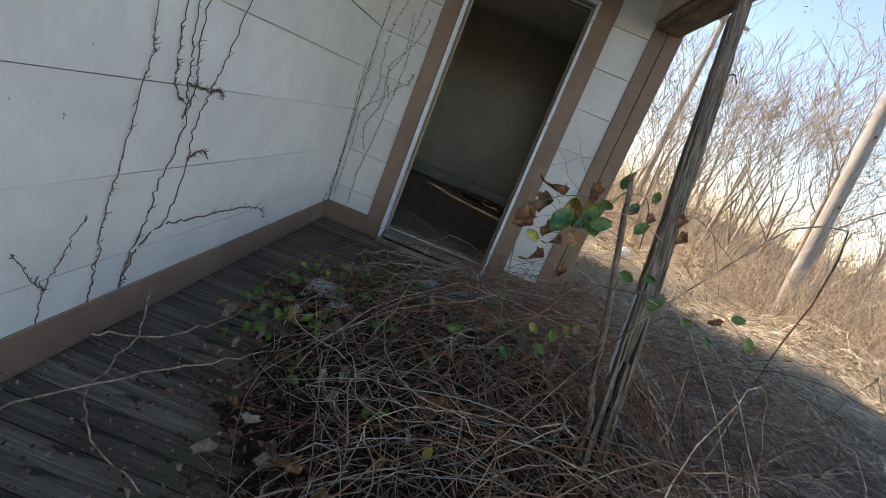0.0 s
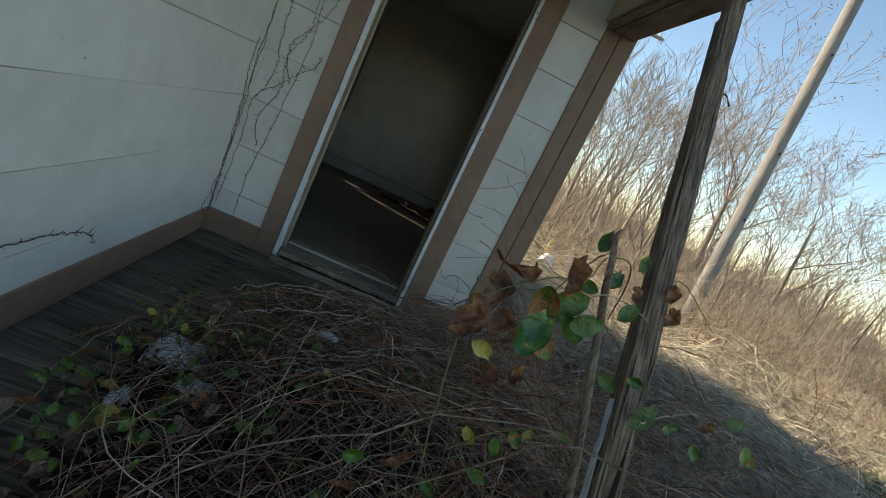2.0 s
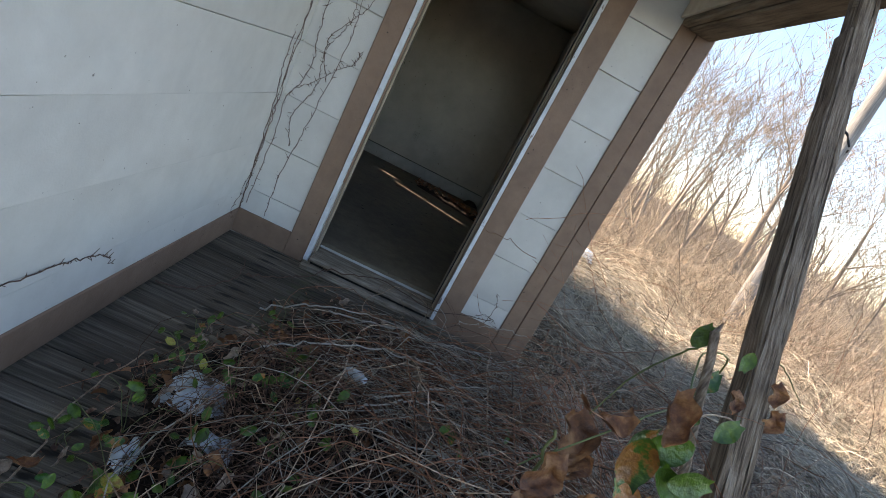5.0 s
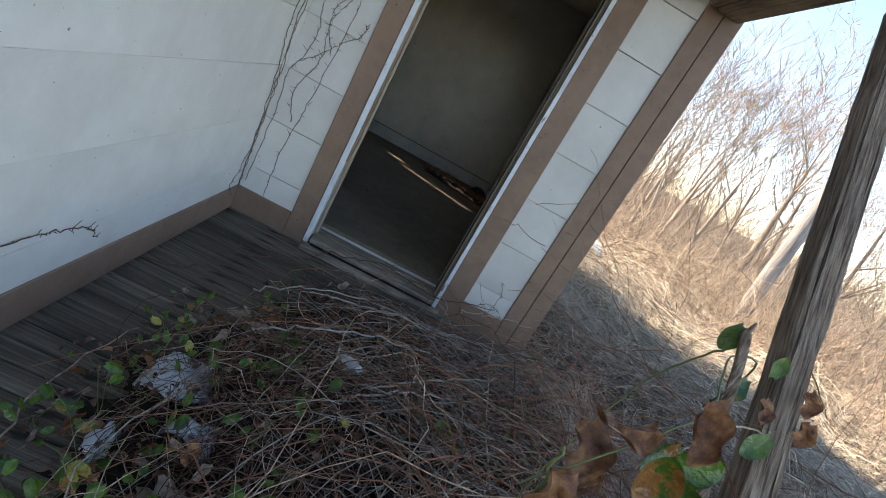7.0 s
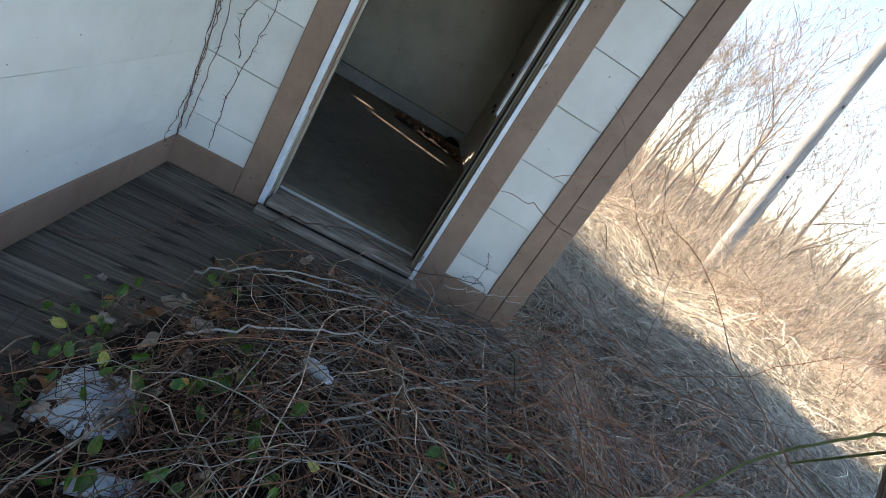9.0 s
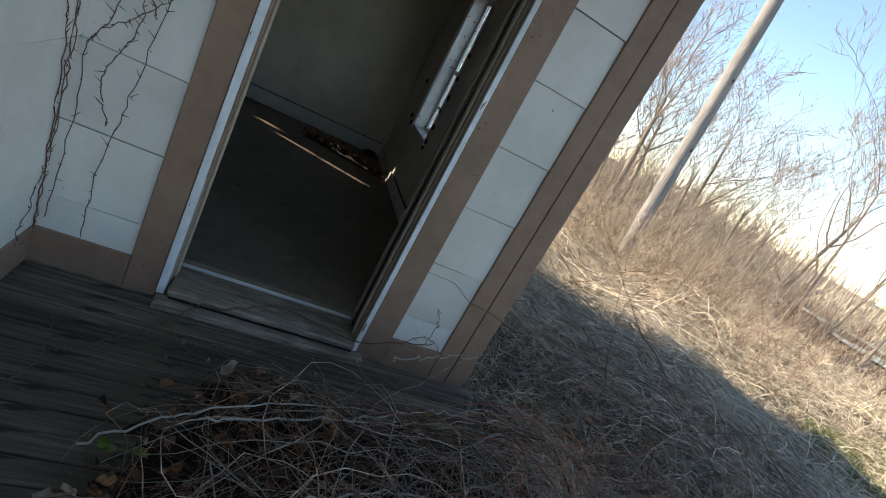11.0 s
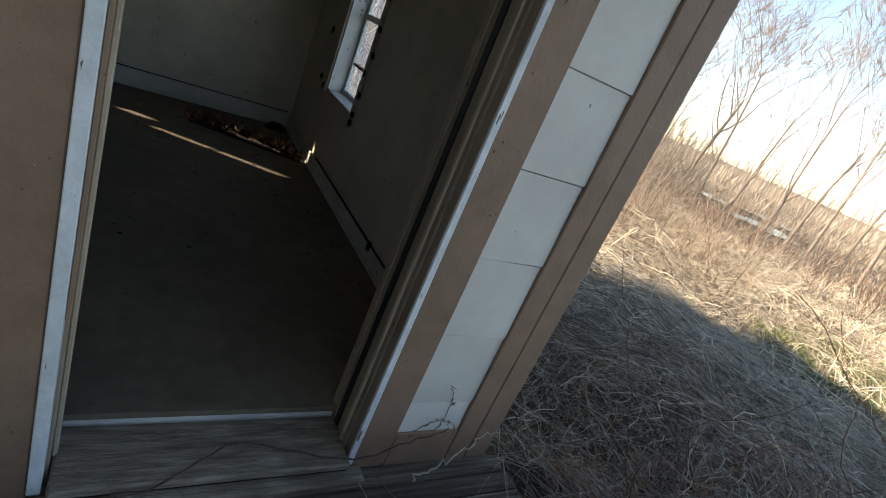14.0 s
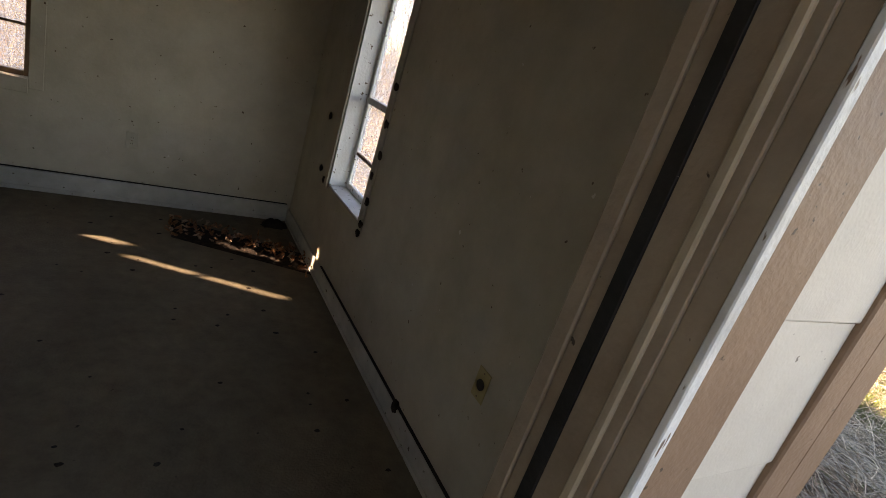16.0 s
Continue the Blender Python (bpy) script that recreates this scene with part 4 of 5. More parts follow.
LR = random.Random(11)
briar = tagged(empty("briar_vine"), "green briar vine hung with turning heart-shaped leaves", "vine")
CLUSTER = [("turn", (1.215, -2.37, 0.925), 0.10), ("green", (1.335, -2.24, 0.93), 0.07), ("brown", (1.13, -2.30, 0.90), 0.08), ("brown", (1.215, -2.30, 0.79), 0.07), ("turn", (1.31, -2.22, 0.87), 0.07), ("yellow", (1.17, -2.32, 0.86), 0.05), ("green", (1.09, -2.10, 0.42), 0.06), ("brown", (1.18, -2.12, 0.46), 0.065), ("turn", (1.29, -2.10, 0.40), 0.06), ("green", (1.40, -2.06, 0.45), 0.055), ("turn", (1.259, -2.254, 0.961), 0.098), ("green", (1.318, -2.222, 0.975), 0.085), ("brown", (1.176, -2.254, 0.938), 0.085), ("brown", (1.191, -2.262, 0.984), 0.075), ("brown", (1.132, -2.294, 0.874), 0.075),
           ("green", (1.347, -2.254, 0.952), 0.07), ("brown", (1.318, -2.206, 1.012), 0.085), ("green", (1.446, -1.948, 1.086), 0.062), ("turn", (1.504, -1.964, 1.012), 0.06), ("green", (1.529, -2.045, 0.966), 0.065),
           ("green", (1.568, -1.932, 1.081), 0.05), ("brown", (1.568, -1.972, 0.998), 0.055), ("brown", (1.700, -1.900, 1.030), 0.06), ("brown", (1.720, -1.908, 0.971), 0.07), ("turn", (1.318, -2.157, 0.929), 0.085),
           ("brown", (1.235, -2.174, 0.865), 0.07), ("brown", (1.274, -2.141, 0.828), 0.06), ("brown", (1.333, -2.109, 0.745), 0.06), ("green", (1.372, -2.141, 1.003), 0.05), ("green", (1.548, -2.093, 0.810), 0.055), ("green", (1.666, -2.093, 0.764), 0.08),
           ("turn", (1.627, -2.053, 0.828), 0.05), ("green", (1.862, -1.932, 0.708), 0.06), ("brown", (1.960, -1.932, 0.745), 0.055), ("green", (2.029, -1.932, 0.791), 0.055), ("green", (2.097, -1.948, 0.727), 0.06), ("turn", (2.136, -1.932, 0.708), 0.05), ("green", (1.970, -1.932, 0.672), 0.05),
           ("yellow", (1.382, -1.932, 0.469), 0.055), ("turn", (1.499, -1.932, 0.506), 0.06), ("green", (1.617, -1.932, 0.570), 0.05), ("yellow", (1.529, -1.916, 0.524), 0.045), ("green", (1.450, -1.948, 0.478), 0.055)]
for kind, p, s in CLUSTER:
    leaf(kind, (p[0] + 0.02, p[1], p[2]), s * (1.0 if kind == "brown" else 0.9), briar, LR, (LR.uniform(-0.5, 0.1), -1.0, LR.uniform(0.05, 0.5)), 180 + LR.uniform(-35, 35) if kind == "brown" else None)
for k, pts in enumerate((((1.686, -1.731, 0.874), (1.588, -1.892, 1.049), (1.490, -1.948, 1.058), (1.392, -2.109, 1.012), (1.254, -2.238, 0.994), (1.117, -2.302, 0.902)),
                         ((1.725, -1.892, 0.920), (1.627, -1.972, 0.966), (1.470, -2.077, 0.994), (1.333, -2.206, 0.957)), ((1.490, -1.932, 1.067), (1.441, -1.876, 0.920), (1.401, -1.851, 0.644), (1.372, -1.851, 0.184)),
                         ((1.137, -2.294, 0.966), (1.156, -2.286, 0.828), (1.235, -2.214, 0.506), (1.323, -2.093, 0.184)), ((1.627, -2.174, 0.782), (1.862, -1.932, 0.736), (2.009, -1.916, 0.782), (2.156, -1.932, 0.690)),
                         ((1.352, -1.948, 0.414), (1.470, -1.932, 0.515), (1.627, -1.916, 0.570), (1.715, -1.851, 0.460)), ((1.705, -1.851, 1.030), (1.862, -1.691, 1.058), (2.156, -1.530, 0.938)))):
    stem_part("stem", pts, 0.0024, 0.0012, M_STEMGREEN if k % 3 != 1 else M_STEM, briar, 26, 0.0012, k, 5)

# thin dead stems arching up in front of the doorway and round the post
r = np.random.default_rng(9)
N, K = 95, 16
x = r.uniform(1.25, 2.3, N)
y = r.uniform(-2.6, -0.5, N)
ang = r.uniform(0, 2 * math.pi, N)
span = r.uniform(0.35, 1.1, N)
hgt = r.uniform(0.12, 0.62, N) * np.where(y < -1.3, 1.1, 0.6)
t = np.linspace(0, 1, K)[None]
ang = np.where(np.cos(ang) < 0, math.pi - ang, ang)
px = x[:, None] + np.cos(ang)[:, None] * span[:, None] * t + np.cumsum(r.normal(0, 0.012, (N, K)), 1)
py = np.minimum(y[:, None] + np.sin(ang)[:, None] * span[:, None] * t + np.cumsum(r.normal(0, 0.012, (N, K)), 1), -0.1)
pz = np.maximum(pile_h(x, y), -0.1)[:, None] + hgt[:, None] * (1.9 * t - 1.0 * t ** 2.2) + np.cumsum(r.normal(0, 0.008, (N, K)), 1)
v, f = tube_arrays(np.stack([px, py, pz], -1), r.uniform(0.0009, 0.0023, N)[:, None] * np.linspace(1, 0.5, K)[None], 3)
tagged(big_mesh("arching_stems", v, f, M_STEM), "thin dead stems arching up out of the heap", "dead vines", kind="stuff")

# fine reddish tendrils looping between post, stake and heap
r = np.random.default_rng(19)
N, K = 70, 18
x, y = r.uniform(1.2, 1.9, N), r.uniform(-2.3, -0.9, N)
z = r.uniform(0.25, 1.0, N)
ang = r.uniform(-0.6, 2.2, N)
a = ang[:, None] + np.cumsum(r.normal(0, 0.22, (N, K)), 1)
el = r.normal(0.1, 0.35, N)[:, None] + np.cumsum(r.normal(0, 0.16, (N, K)), 1)
st = r.uniform(0.3, 0.9, N)[:, None] / K
px, py = x[:, None] + np.cumsum(np.cos(a) * np.cos(el) * st, 1), np.minimum(y[:, None] + np.cumsum(np.sin(a) * np.cos(el) * st, 1), -0.3)
pz = np.maximum(z[:, None] + np.cumsum(np.sin(el) * st, 1), 0.1)
v, f = tube_arrays(np.stack([px, py, pz], -1), r.uniform(0.0007, 0.0016, N)[:, None] * np.linspace(1, 0.5, K)[None], 3)
tagged(big_mesh("fine_tendrils", v, f, M_STEMRED), "fine reddish tendrils looping round post and stake", "dead vines", kind="stuff")

# small ivy leaves and dead leaves over the heap, each group one sprig
def sprig(centre, n, spread, kinds, sizes, label, up=0.04):
    sp = tagged(empty("ivy_sprig", (centre[0], centre[1], float(pile_h(centre[0], centre[1])))), label, "ivy", "sprigs on the heap")
    base = Vector(sp.location)
    for k in range(max(1, n // 4)):
        a = LR.uniform(0, 6.28)
        tip = (math.cos(a) * spread, math.sin(a) * spread, up + 0.05)
        stem_part("stem", [(0, 0, -0.02), (tip[0] * 0.5, tip[1] * 0.5, up + 0.05), tip], 0.0018, 0.001, M_STEMGREEN, sp, 8, 0.003, k, 3)
    for k in range(n):
        dx, dy = LR.gauss(0, spread * 0.6), LR.gauss(0, spread * 0.6)
        z = float(pile_h(base.x + dx, base.y + dy)) - base.z + LR.uniform(0.015, 0.05 + up)
        leaf(LR.choice(kinds), (dx, dy, z), LR.uniform(*sizes), sp, LR)
    return sp


IVY = ("green",) * 7 + ("turn", "turn", "yellow", "pale")
for c, n, s in (((0.40, -1.29), 14, 0.12), ((0.42, -1.66), 12, 0.12), ((0.62, -1.43), 12, 0.1), ((0.80, -1.38), 9, 0.07), ((0.82, -1.62), 10, 0.09), ((0.35, -1.08), 8, 0.08), ((0.62, -1.78), 12, 0.13), ((0.45, -1.95), 14, 0.14),
                ((0.86, -1.83), 6, 0.08), ((1.08, -2.03), 5, 0.09), ((1.35, -1.41), 4, 0.1), ((1.55, -0.50), 3, 0.1), ((0.68, -2.16), 9, 0.14), ((1.0, -2.49), 6, 0.15), ((1.6, -1.16), 4, 0.12), ((0.62, -0.91), 4, 0.08), ((0.78, -1.22), 7, 0.06), ((0.90, -1.45), 7, 0.07), ((0.98, -1.62), 5, 0.06), ((0.30, -1.75), 9, 0.09), ((0.52, -1.9), 9, 0.1)):
    sprig(c, n, s, IVY, (0.028, 0.052), "small green and yellowing ivy leaves on the heap")
for c, n, s in (((0.5, -1.83), 12, 0.25), ((0.7, -1.16), 10, 0.25), ((1.1, -2.16), 14, 0.35), ((1.4, -1.66), 12, 0.35), ((0.8, -2.57), 14, 0.3), ((1.5, -2.66), 12, 0.4), ((1.0, -0.75), 8, 0.25), ((1.9, -1.33), 8, 0.4), ((2.4, -0.66), 7, 0.5), ((2.8, 0.33), 5, 0.5)):
    sp = sprig(c, n, s, ("brown", "brown", "pale"), (0.04, 0.085), "curled dead brown leaves caught in the vines", 0.02)

# bare vine runners over the deck's clear side
for k, pts in enumerate((((0.050, -2.848, 0.020), (0.250, -2.465, 0.030), (0.500, -2.210, 0.080), (0.800, -1.870, 0.200)), ((0.060, -2.125, 0.120), (0.150, -2.295, 0.030), (0.200, -2.550, 0.020), (0.350, -2.720, 0.030), (0.550, -2.805, 0.030)), ((0.030, -2.337, 0.020), (0.220, -2.210, 0.040), (0.300, -1.870, 0.030), (0.250, -1.615, 0.030), (0.320, -1.360, 0.100)),
                         ((0.050, -0.850, 0.012), (0.200, -0.765, 0.012), (0.280, -0.510, 0.014), (0.220, -0.297, 0.012)), ((0.300, -0.468, 0.014), (0.420, -0.340, 0.012), (0.550, -0.170, 0.014), (0.620, -0.111, 0.060)), ((0.050, -3.145, 0.030), (0.400, -2.975, 0.050), (0.900, -2.720, 0.150), (1.400, -2.380, 0.300)),
                         ((0.600, -0.093, 0.060), (0.750, -0.085, 0.085), (0.950, 0.017, 0.100), (1.250, -0.068, 0.100), (1.450, -0.076, 0.160), (1.620, -0.060, 0.200)))):
    tagged(stem_part("vine_runner", pts, 0.004, 0.0022, M_STEM if k not in (3, 4, 6) else M_STEMDARK, None, 28, 0.005, k, 5), "bare vine runner trailing across the deck boards", "vine", "runners on the deck")


# climbing vines on the walls
def climber(name, lines, label, rad=0.0045, twigs=8, wall="side", seed=0):
    """Bare stems pressed to a wall, with short side shoots."""
    cl = tagged(empty(name, (0, 0, 0)), label, "vine")
    rad = rad * 0.75
    rr = np.random.default_rng(seed)
    off = 0.021
    for k, pts in enumerate(lines):
        p3 = [(off, a, z) if wall == "side" else (a, -off, z) for a, z in pts]
        n = 8 + 7 * len(pts)
        stem_part("stem", p3, rad, rad * 0.6, M_STEMDARK, cl, n, 0.0035, seed + k, 5)
        line = smooth_line(p3, n)
        tl = []
        for q in range(min(twigs * 2, 8 * len(pts))):
            i = rr.integers(1, n - 1)
            a0 = rr.uniform(-1, 1)
            L = rr.uniform(0.006, 0.034)
            up_ = rr.uniform(-0.6, 1.0)
            d = np.array([0.25, a0, up_]) if wall == "side" else np.array([a0, -0.25, up_])
            tl.append(np.stack([line[i] + d * L * s_ for s_ in (0, 0.33, 0.66, 1)]))
        for tw in tl:
            v_, f_ = tube_arrays(tw[None], np.linspace(0.0018, 0.0008, 4)[None], 3)
            big_mesh("shoot", v_, f_, M_STEMDARK, cl)
    return cl


climber("climbing_vine", [[(-2.38, 0.15), (-2.375, 0.26), (-2.385, 0.45), (-2.365, 0.62), (-2.35, 0.84), (-2.335, 0.95), (-2.355, 1.05), (-2.32, 1.5), (-2.35, 2.0), (-2.30, 2.4)]], "bare dark vine climbing the white siding", 0.0026, 40, "side", 1)
climber("climbing_vine", [[(-2.25, 0.12), (-2.227, 0.264), (-2.178, 0.40), (-2.16, 0.52), (-2.105, 0.69), (-2.138, 0.857), (-2.15, 0.95), (-2.178, 1.09), (-2.15, 1.5), (-2.08, 2.3)], [(-2.14, 0.80), (-2.198, 0.842), (-2.215, 0.93), (-2.234, 1.07), (-2.21, 1.4), (-2.25, 2.0)], [(-2.12, 0.74), (-2.09, 0.86), (-2.13, 1.0), (-2.10, 1.3)], [(-2.138, 0.86), (-2.07, 0.85), (-1.997, 0.839)]], "forked bare vine climbing the white siding", 0.0033, 26, "side", 2)
climber("climbing_vine", [[(-2.24, 0.15), (-2.22, 0.242), (-2.163, 0.313), (-2.07, 0.382), (-2.033, 0.55), (-2.042, 0.714), (-1.997, 0.839), (-1.968, 0.924), (-1.89, 1.16), (-1.83, 1.6), (-1.78, 2.2)], [(-2.06, 0.35), (-1.81, 0.338), (-1.55, 0.325), (-1.371, 0.299), (-1.25, 0.27), (-1.18, 0.21)], [(-1.997, 0.84), (-1.94, 0.85), (-1.90, 0.82)], [(-2.04, 0.6), (-1.95, 0.62), (-1.90, 0.59)]], "bare vine with a long side runner on the siding", 0.0033, 20, "side", 3)
climber("climbing_vine", [[(-2.56, 0.15), (-2.554, 0.252), (-2.504, 0.364), (-2.451, 0.445)], [(-2.55, 0.25), (-2.60, 0.30), (-2.673, 0.392)], [(-2.9, 0.14), (-2.86, 0.3), (-2.92, 0.5)]], "short dead vine shoots at the foot of the siding", 0.0024, 5, "side", 4)
climber("climbing_vine", [[(-0.02, 0.13), (-0.03, 0.30), (-0.04, 0.468), (-0.09, 0.80), (-0.12, 1.14), (-0.15, 1.40), (-0.10, 1.7), (-0.12, 2.3)], [(-0.035, 0.13), (-0.06, 0.5), (-0.07, 0.8), (-0.15, 1.12), (-0.11, 1.5), (-0.17, 2.2)], [(-0.05, 0.4), (-0.12, 0.8), (-0.2, 1.0), (-0.22, 1.2)], [(-0.10, 0.1), (-0.14, 0.16), (-0.06, 0.4)]], "bundle of bare vines in the wall corner", 0.0030, 22, "side", 5)
climber("climbing_vine", [[(0.163, 0.14), (0.162, 0.439), (0.193, 0.748), (0.229, 1.19), (0.22, 1.555), (0.24, 2.2)], [(0.045, 0.19), (0.055, 0.607), (0.041, 0.852), (0.14, 0.97), (0.239, 1.09), (0.30, 1.15), (0.31, 1.22)], [(0.05, 0.85), (0.10, 1.05), (0.065, 1.245), (0.065, 1.48), (0.13, 1.8), (0.10, 2.3)], [(0.15, 0.6), (0.10, 0.75), (0.16, 0.95), (0.14, 1.15), (0.20, 1.35), (0.17, 1.6)], [(0.2, 1.0), (0.13, 1.2), (0.25, 1.42), (0.3, 1.6)]], "bare vine branching over the siding beside the door", 0.0025, 26, "front", 6)
climber("climbing_vine", [[(1.60, 0.12), (1.62, 0.28), (1.58, 0.36)], [(1.50, 0.13), (1.58, 0.20), (1.66, 0.18), (1.70, 0.13)]], "thin dead tendril at the foot of the siding", 0.0022, 4, "front", 7)


# ---- things in the room ----
def outlet(place, mat, facing, label, hole):
    o = tagged(empty("wall_outlet", place), label, "outlet")
    bm_ = box(bmesh.new(), -0.036, -0.004, -0.058, 0.036, 0.0, 0.058, 0.002)
    part("cover_plate", bm_, mat, o)
    if hole:
        bm_ = bmesh.new()
        bmesh.ops.create_cone(bm_, cap_ends=True, segments=18, radius1=0.02, radius2=0.02, depth=0.003, matrix=pose(0, -0.0055, 0.0, 90))
        part("socket", bm_, M_GAP, o, "round dark cable hole")
    else:
        for z_ in (-0.02, 0.02):
            bm_ = bmesh.new()
            bmesh.ops.create_cone(bm_, cap_ends=True, segments=14, radius1=0.014, radius2=0.013, depth=0.003, matrix=pose(0, -0.0055, z_, 90))
            socket = part("socket", bm_, M_IVORY, o)
            for dx in (-0.006, 0.006):
                part("slot", box(bmesh.new(), dx - 0.001, -0.0085, z_ - 0.004, dx + 0.001, -0.0072, z_ + 0.004), M_GAP, socket)
    for z_ in ((-0.045, 0.045) if hole else (0.0,)):
        bm_ = bmesh.new()
        bmesh.ops.create_cone(bm_, cap_ends=True, segments=8, radius1=0.003, radius2=0.003, depth=0.002, matrix=pose(0, -0.005, z_, 90))
        part("screw", bm_, M_BROWNSASH, o)
    o.rotation_euler = (0, 0, facing)
    return o


outlet((0.63, RY - 0.002, 0.55), M_IVORY, 0.0, "small ivory wall outlet on the back wall", False)
outlet((RX - 0.002, 0.80, 0.67), M_PLATE, radians(-90), "yellowed cable plate with a round hole on the wall", True)


def room_leaves():
    rr = random.Random(3)
    h_ = tagged(empty("leaf_heap", (1.33, 3.00, ROOMF)), "heap of dry brown leaves on the room floor", "leaf heap")
    v_, f_ = [], []
    n = 26
    for i in range(n + 1):
        for j in range(7):
            s_, q = i / n, j / 6 - 0.5
            x_ = -0.42 + 0.85 * s_
            y_ = 0.26 - 0.42 * s_ + q * 0.34
            v_.append((x_, y_, 0.03 * math.sin(math.pi * s_) * math.cos(math.pi * q) * (1 + noise.noise(Vector((x_ * 9, y_ * 9, 0)))) + 0.002))
    for i in range(n):
        for j in range(6):
            a = i * 7 + j
            f_.append((a, a + 7, a + 8, a + 1))
    mesh_ob("litter", v_, f_, M_LITTER, h_, "", True)
    for k in range(170):
        s_, q = rr.random(), rr.gauss(0, 0.16)
        x_, y_ = -0.45 + 0.9 * s_, 0.27 - 0.44 * s_ + q * 0.6
        leaf("brown" if rr.random() < 0.8 else "pale", (x_, y_, 0.012 + 0.03 * math.sin(math.pi * s_) + rr.uniform(0, 0.02)), rr.uniform(0.03, 0.06), h_, rr, (rr.uniform(-1, 1), rr.uniform(-1, 1), 0.9))


room_leaves()
rr = random.Random(8)
for k in range(46):
    p = (rr.uniform(-0.2, 1.65), rr.uniform(0.9, 3.5), ROOMF + 0.001)
    bm_ = bmesh.new()
    bmesh.ops.create_icosphere(bm_, subdivisions=1, radius=rr.uniform(0.005, 0.012))
    ob = part("dirt_crumb", bm_, M_LITTER if k % 3 else M_GAP)
    for vv in ob.data.vertices:
        vv.co = Vector((vv.co.x * rr.uniform(0.6, 1.8), vv.co.y, max(0, vv.co.z) * 0.35))
    ob.location = p
    tagged(ob, "small crumb of dirt on the room floor", "debris", "crumbs on the room floor")
# a dark scrap in the corner and mud nests on the window casing
crushed_plastic("dark_scrap", (1.62, 3.50, ROOMF + 0.004), 0.10, 0.07, 0.05, 5.0, "dark crumpled scrap in the room corner", M_GAP)
for k, (y_, z_) in enumerate(((2.14, 0.71), (2.15, 0.65), (2.13, 0.84), (2.15, 0.98), (2.12, 1.10), (2.14, 1.26), (1.25, 0.205), (2.94, 0.70), (3.05, 0.75), (3.1, 1.1), (2.14, 1.45))):
    bm_ = bmesh.new()
    bmesh.ops.create_icosphere(bm_, subdivisions=2, radius=0.5)
    sz = (0.02, 0.045, 0.05) if k != 6 else (0.03, 0.07, 0.06)
    ob = part("mud_nest", bm_, M_LITTER)
    for vv in ob.data.vertices:
        d = 1 + 0.35 * noise.noise(vv.co * 4 + Vector((k, 0, 0)))
        vv.co = Vector((vv.co.x * sz[0] * d, vv.co.y * sz[1] * d, vv.co.z * sz[2] * d))
    ob.location = (RX - 0.01, y_, z_)
    tagged(ob, "small brown mud wasp nest stuck to the wall", "wasp nest", "mud nests on the wall")


# ---- outdoors ----
def blades(name, n, mat, seed, xr, yr, height, flat, width, label, category, keep=None):
    """Grass: dense short ribbons, partly lying down."""
    rg = np.random.default_rng(seed)
    x, y = rg.uniform(*xr, n), rg.uniform(*yr, n)
    ok = ~((x < 1.98) & (y > -4.35) & (y < 3.95))
    if keep is not None:
        ok &= keep(x, y, rg)
    x, y = x[ok], y[ok]
    m = len(x)
    z = ground_z(x, y)
    h = rg.uniform(*height, m)
    lean = rg.uniform(0.2, 1.0, m) * flat
    clump = np.sin(x * 2.1 + 1.3 * np.sin(y * 1.7)) * 1.6 + y * 1.1
    a = clump + rg.normal(0, 2.6, m)
    s_ = np.stack([x, y, z - 0.01], 1)
    e_ = s_ + np.stack([np.cos(a) * h * lean * 1.4, np.sin(a) * h * lean * 1.4, h * (1 - 0.75 * lean)], 1)
    b_ = np.stack([np.zeros(m), np.zeros(m), h * 0.28 * lean], 1) + rg.normal(0, 0.012, (m, 3))
    v, f = ribbons(s_, e_, b_, rg.uniform(*width, m), rg)
    return tagged(big_mesh(name, v, f, mat), label, category, kind="stuff")


blades("dry_grass", 19000, M_GRASS, 21, (1.95, 6.5), (-4.0, 6.0), (0.08, 0.26), 1.0, (0.0022, 0.0048), "matted dry straw-coloured grass beside the porch", "dry grass")
blades("dry_grass", 26000, M_GRASS, 22, (6.0, 16.0), (-4.0, 13.0), (0.15, 0.45), 1.0, (0.003, 0.008), "dry straw grass falling towards the pond", "dry grass")
blades("dry_grass", 24000, M_GRASS, 23, (8.0, 46.0), (0.0, 48.0), (0.2, 0.55), 0.7, (0.007, 0.018), "distant tan grass field", "dry grass", lambda x, y, rg: ~(((x - 25.5) / 5.0) ** 2 + ((y - 14.5) / 5.5) ** 2 < 1))
blades("green_grass", 12000, M_GREEN, 24, (1.95, 7.0), (-2.5, 4.5), (0.05, 0.16), 0.8, (0.003, 0.006), "sparse green winter grass among the straw", "grass", lambda x, y, rg: np.sin(x * 1.3 + y * 0.9) + 0.6 * np.sin(x * 3.1 - y * 2.2) > 0.15)
blades("green_grass", 9000, M_GREEN, 25, (6.2, 9.8), (-0.4, 2.2), (0.06, 0.22), 0.7, (0.004, 0.009), "patch of green grass in the sun", "grass", lambda x, y, rg: ((x - 8.1) / 1.5) ** 2 + ((y - 0.8) / 1.0) ** 2 < 1)


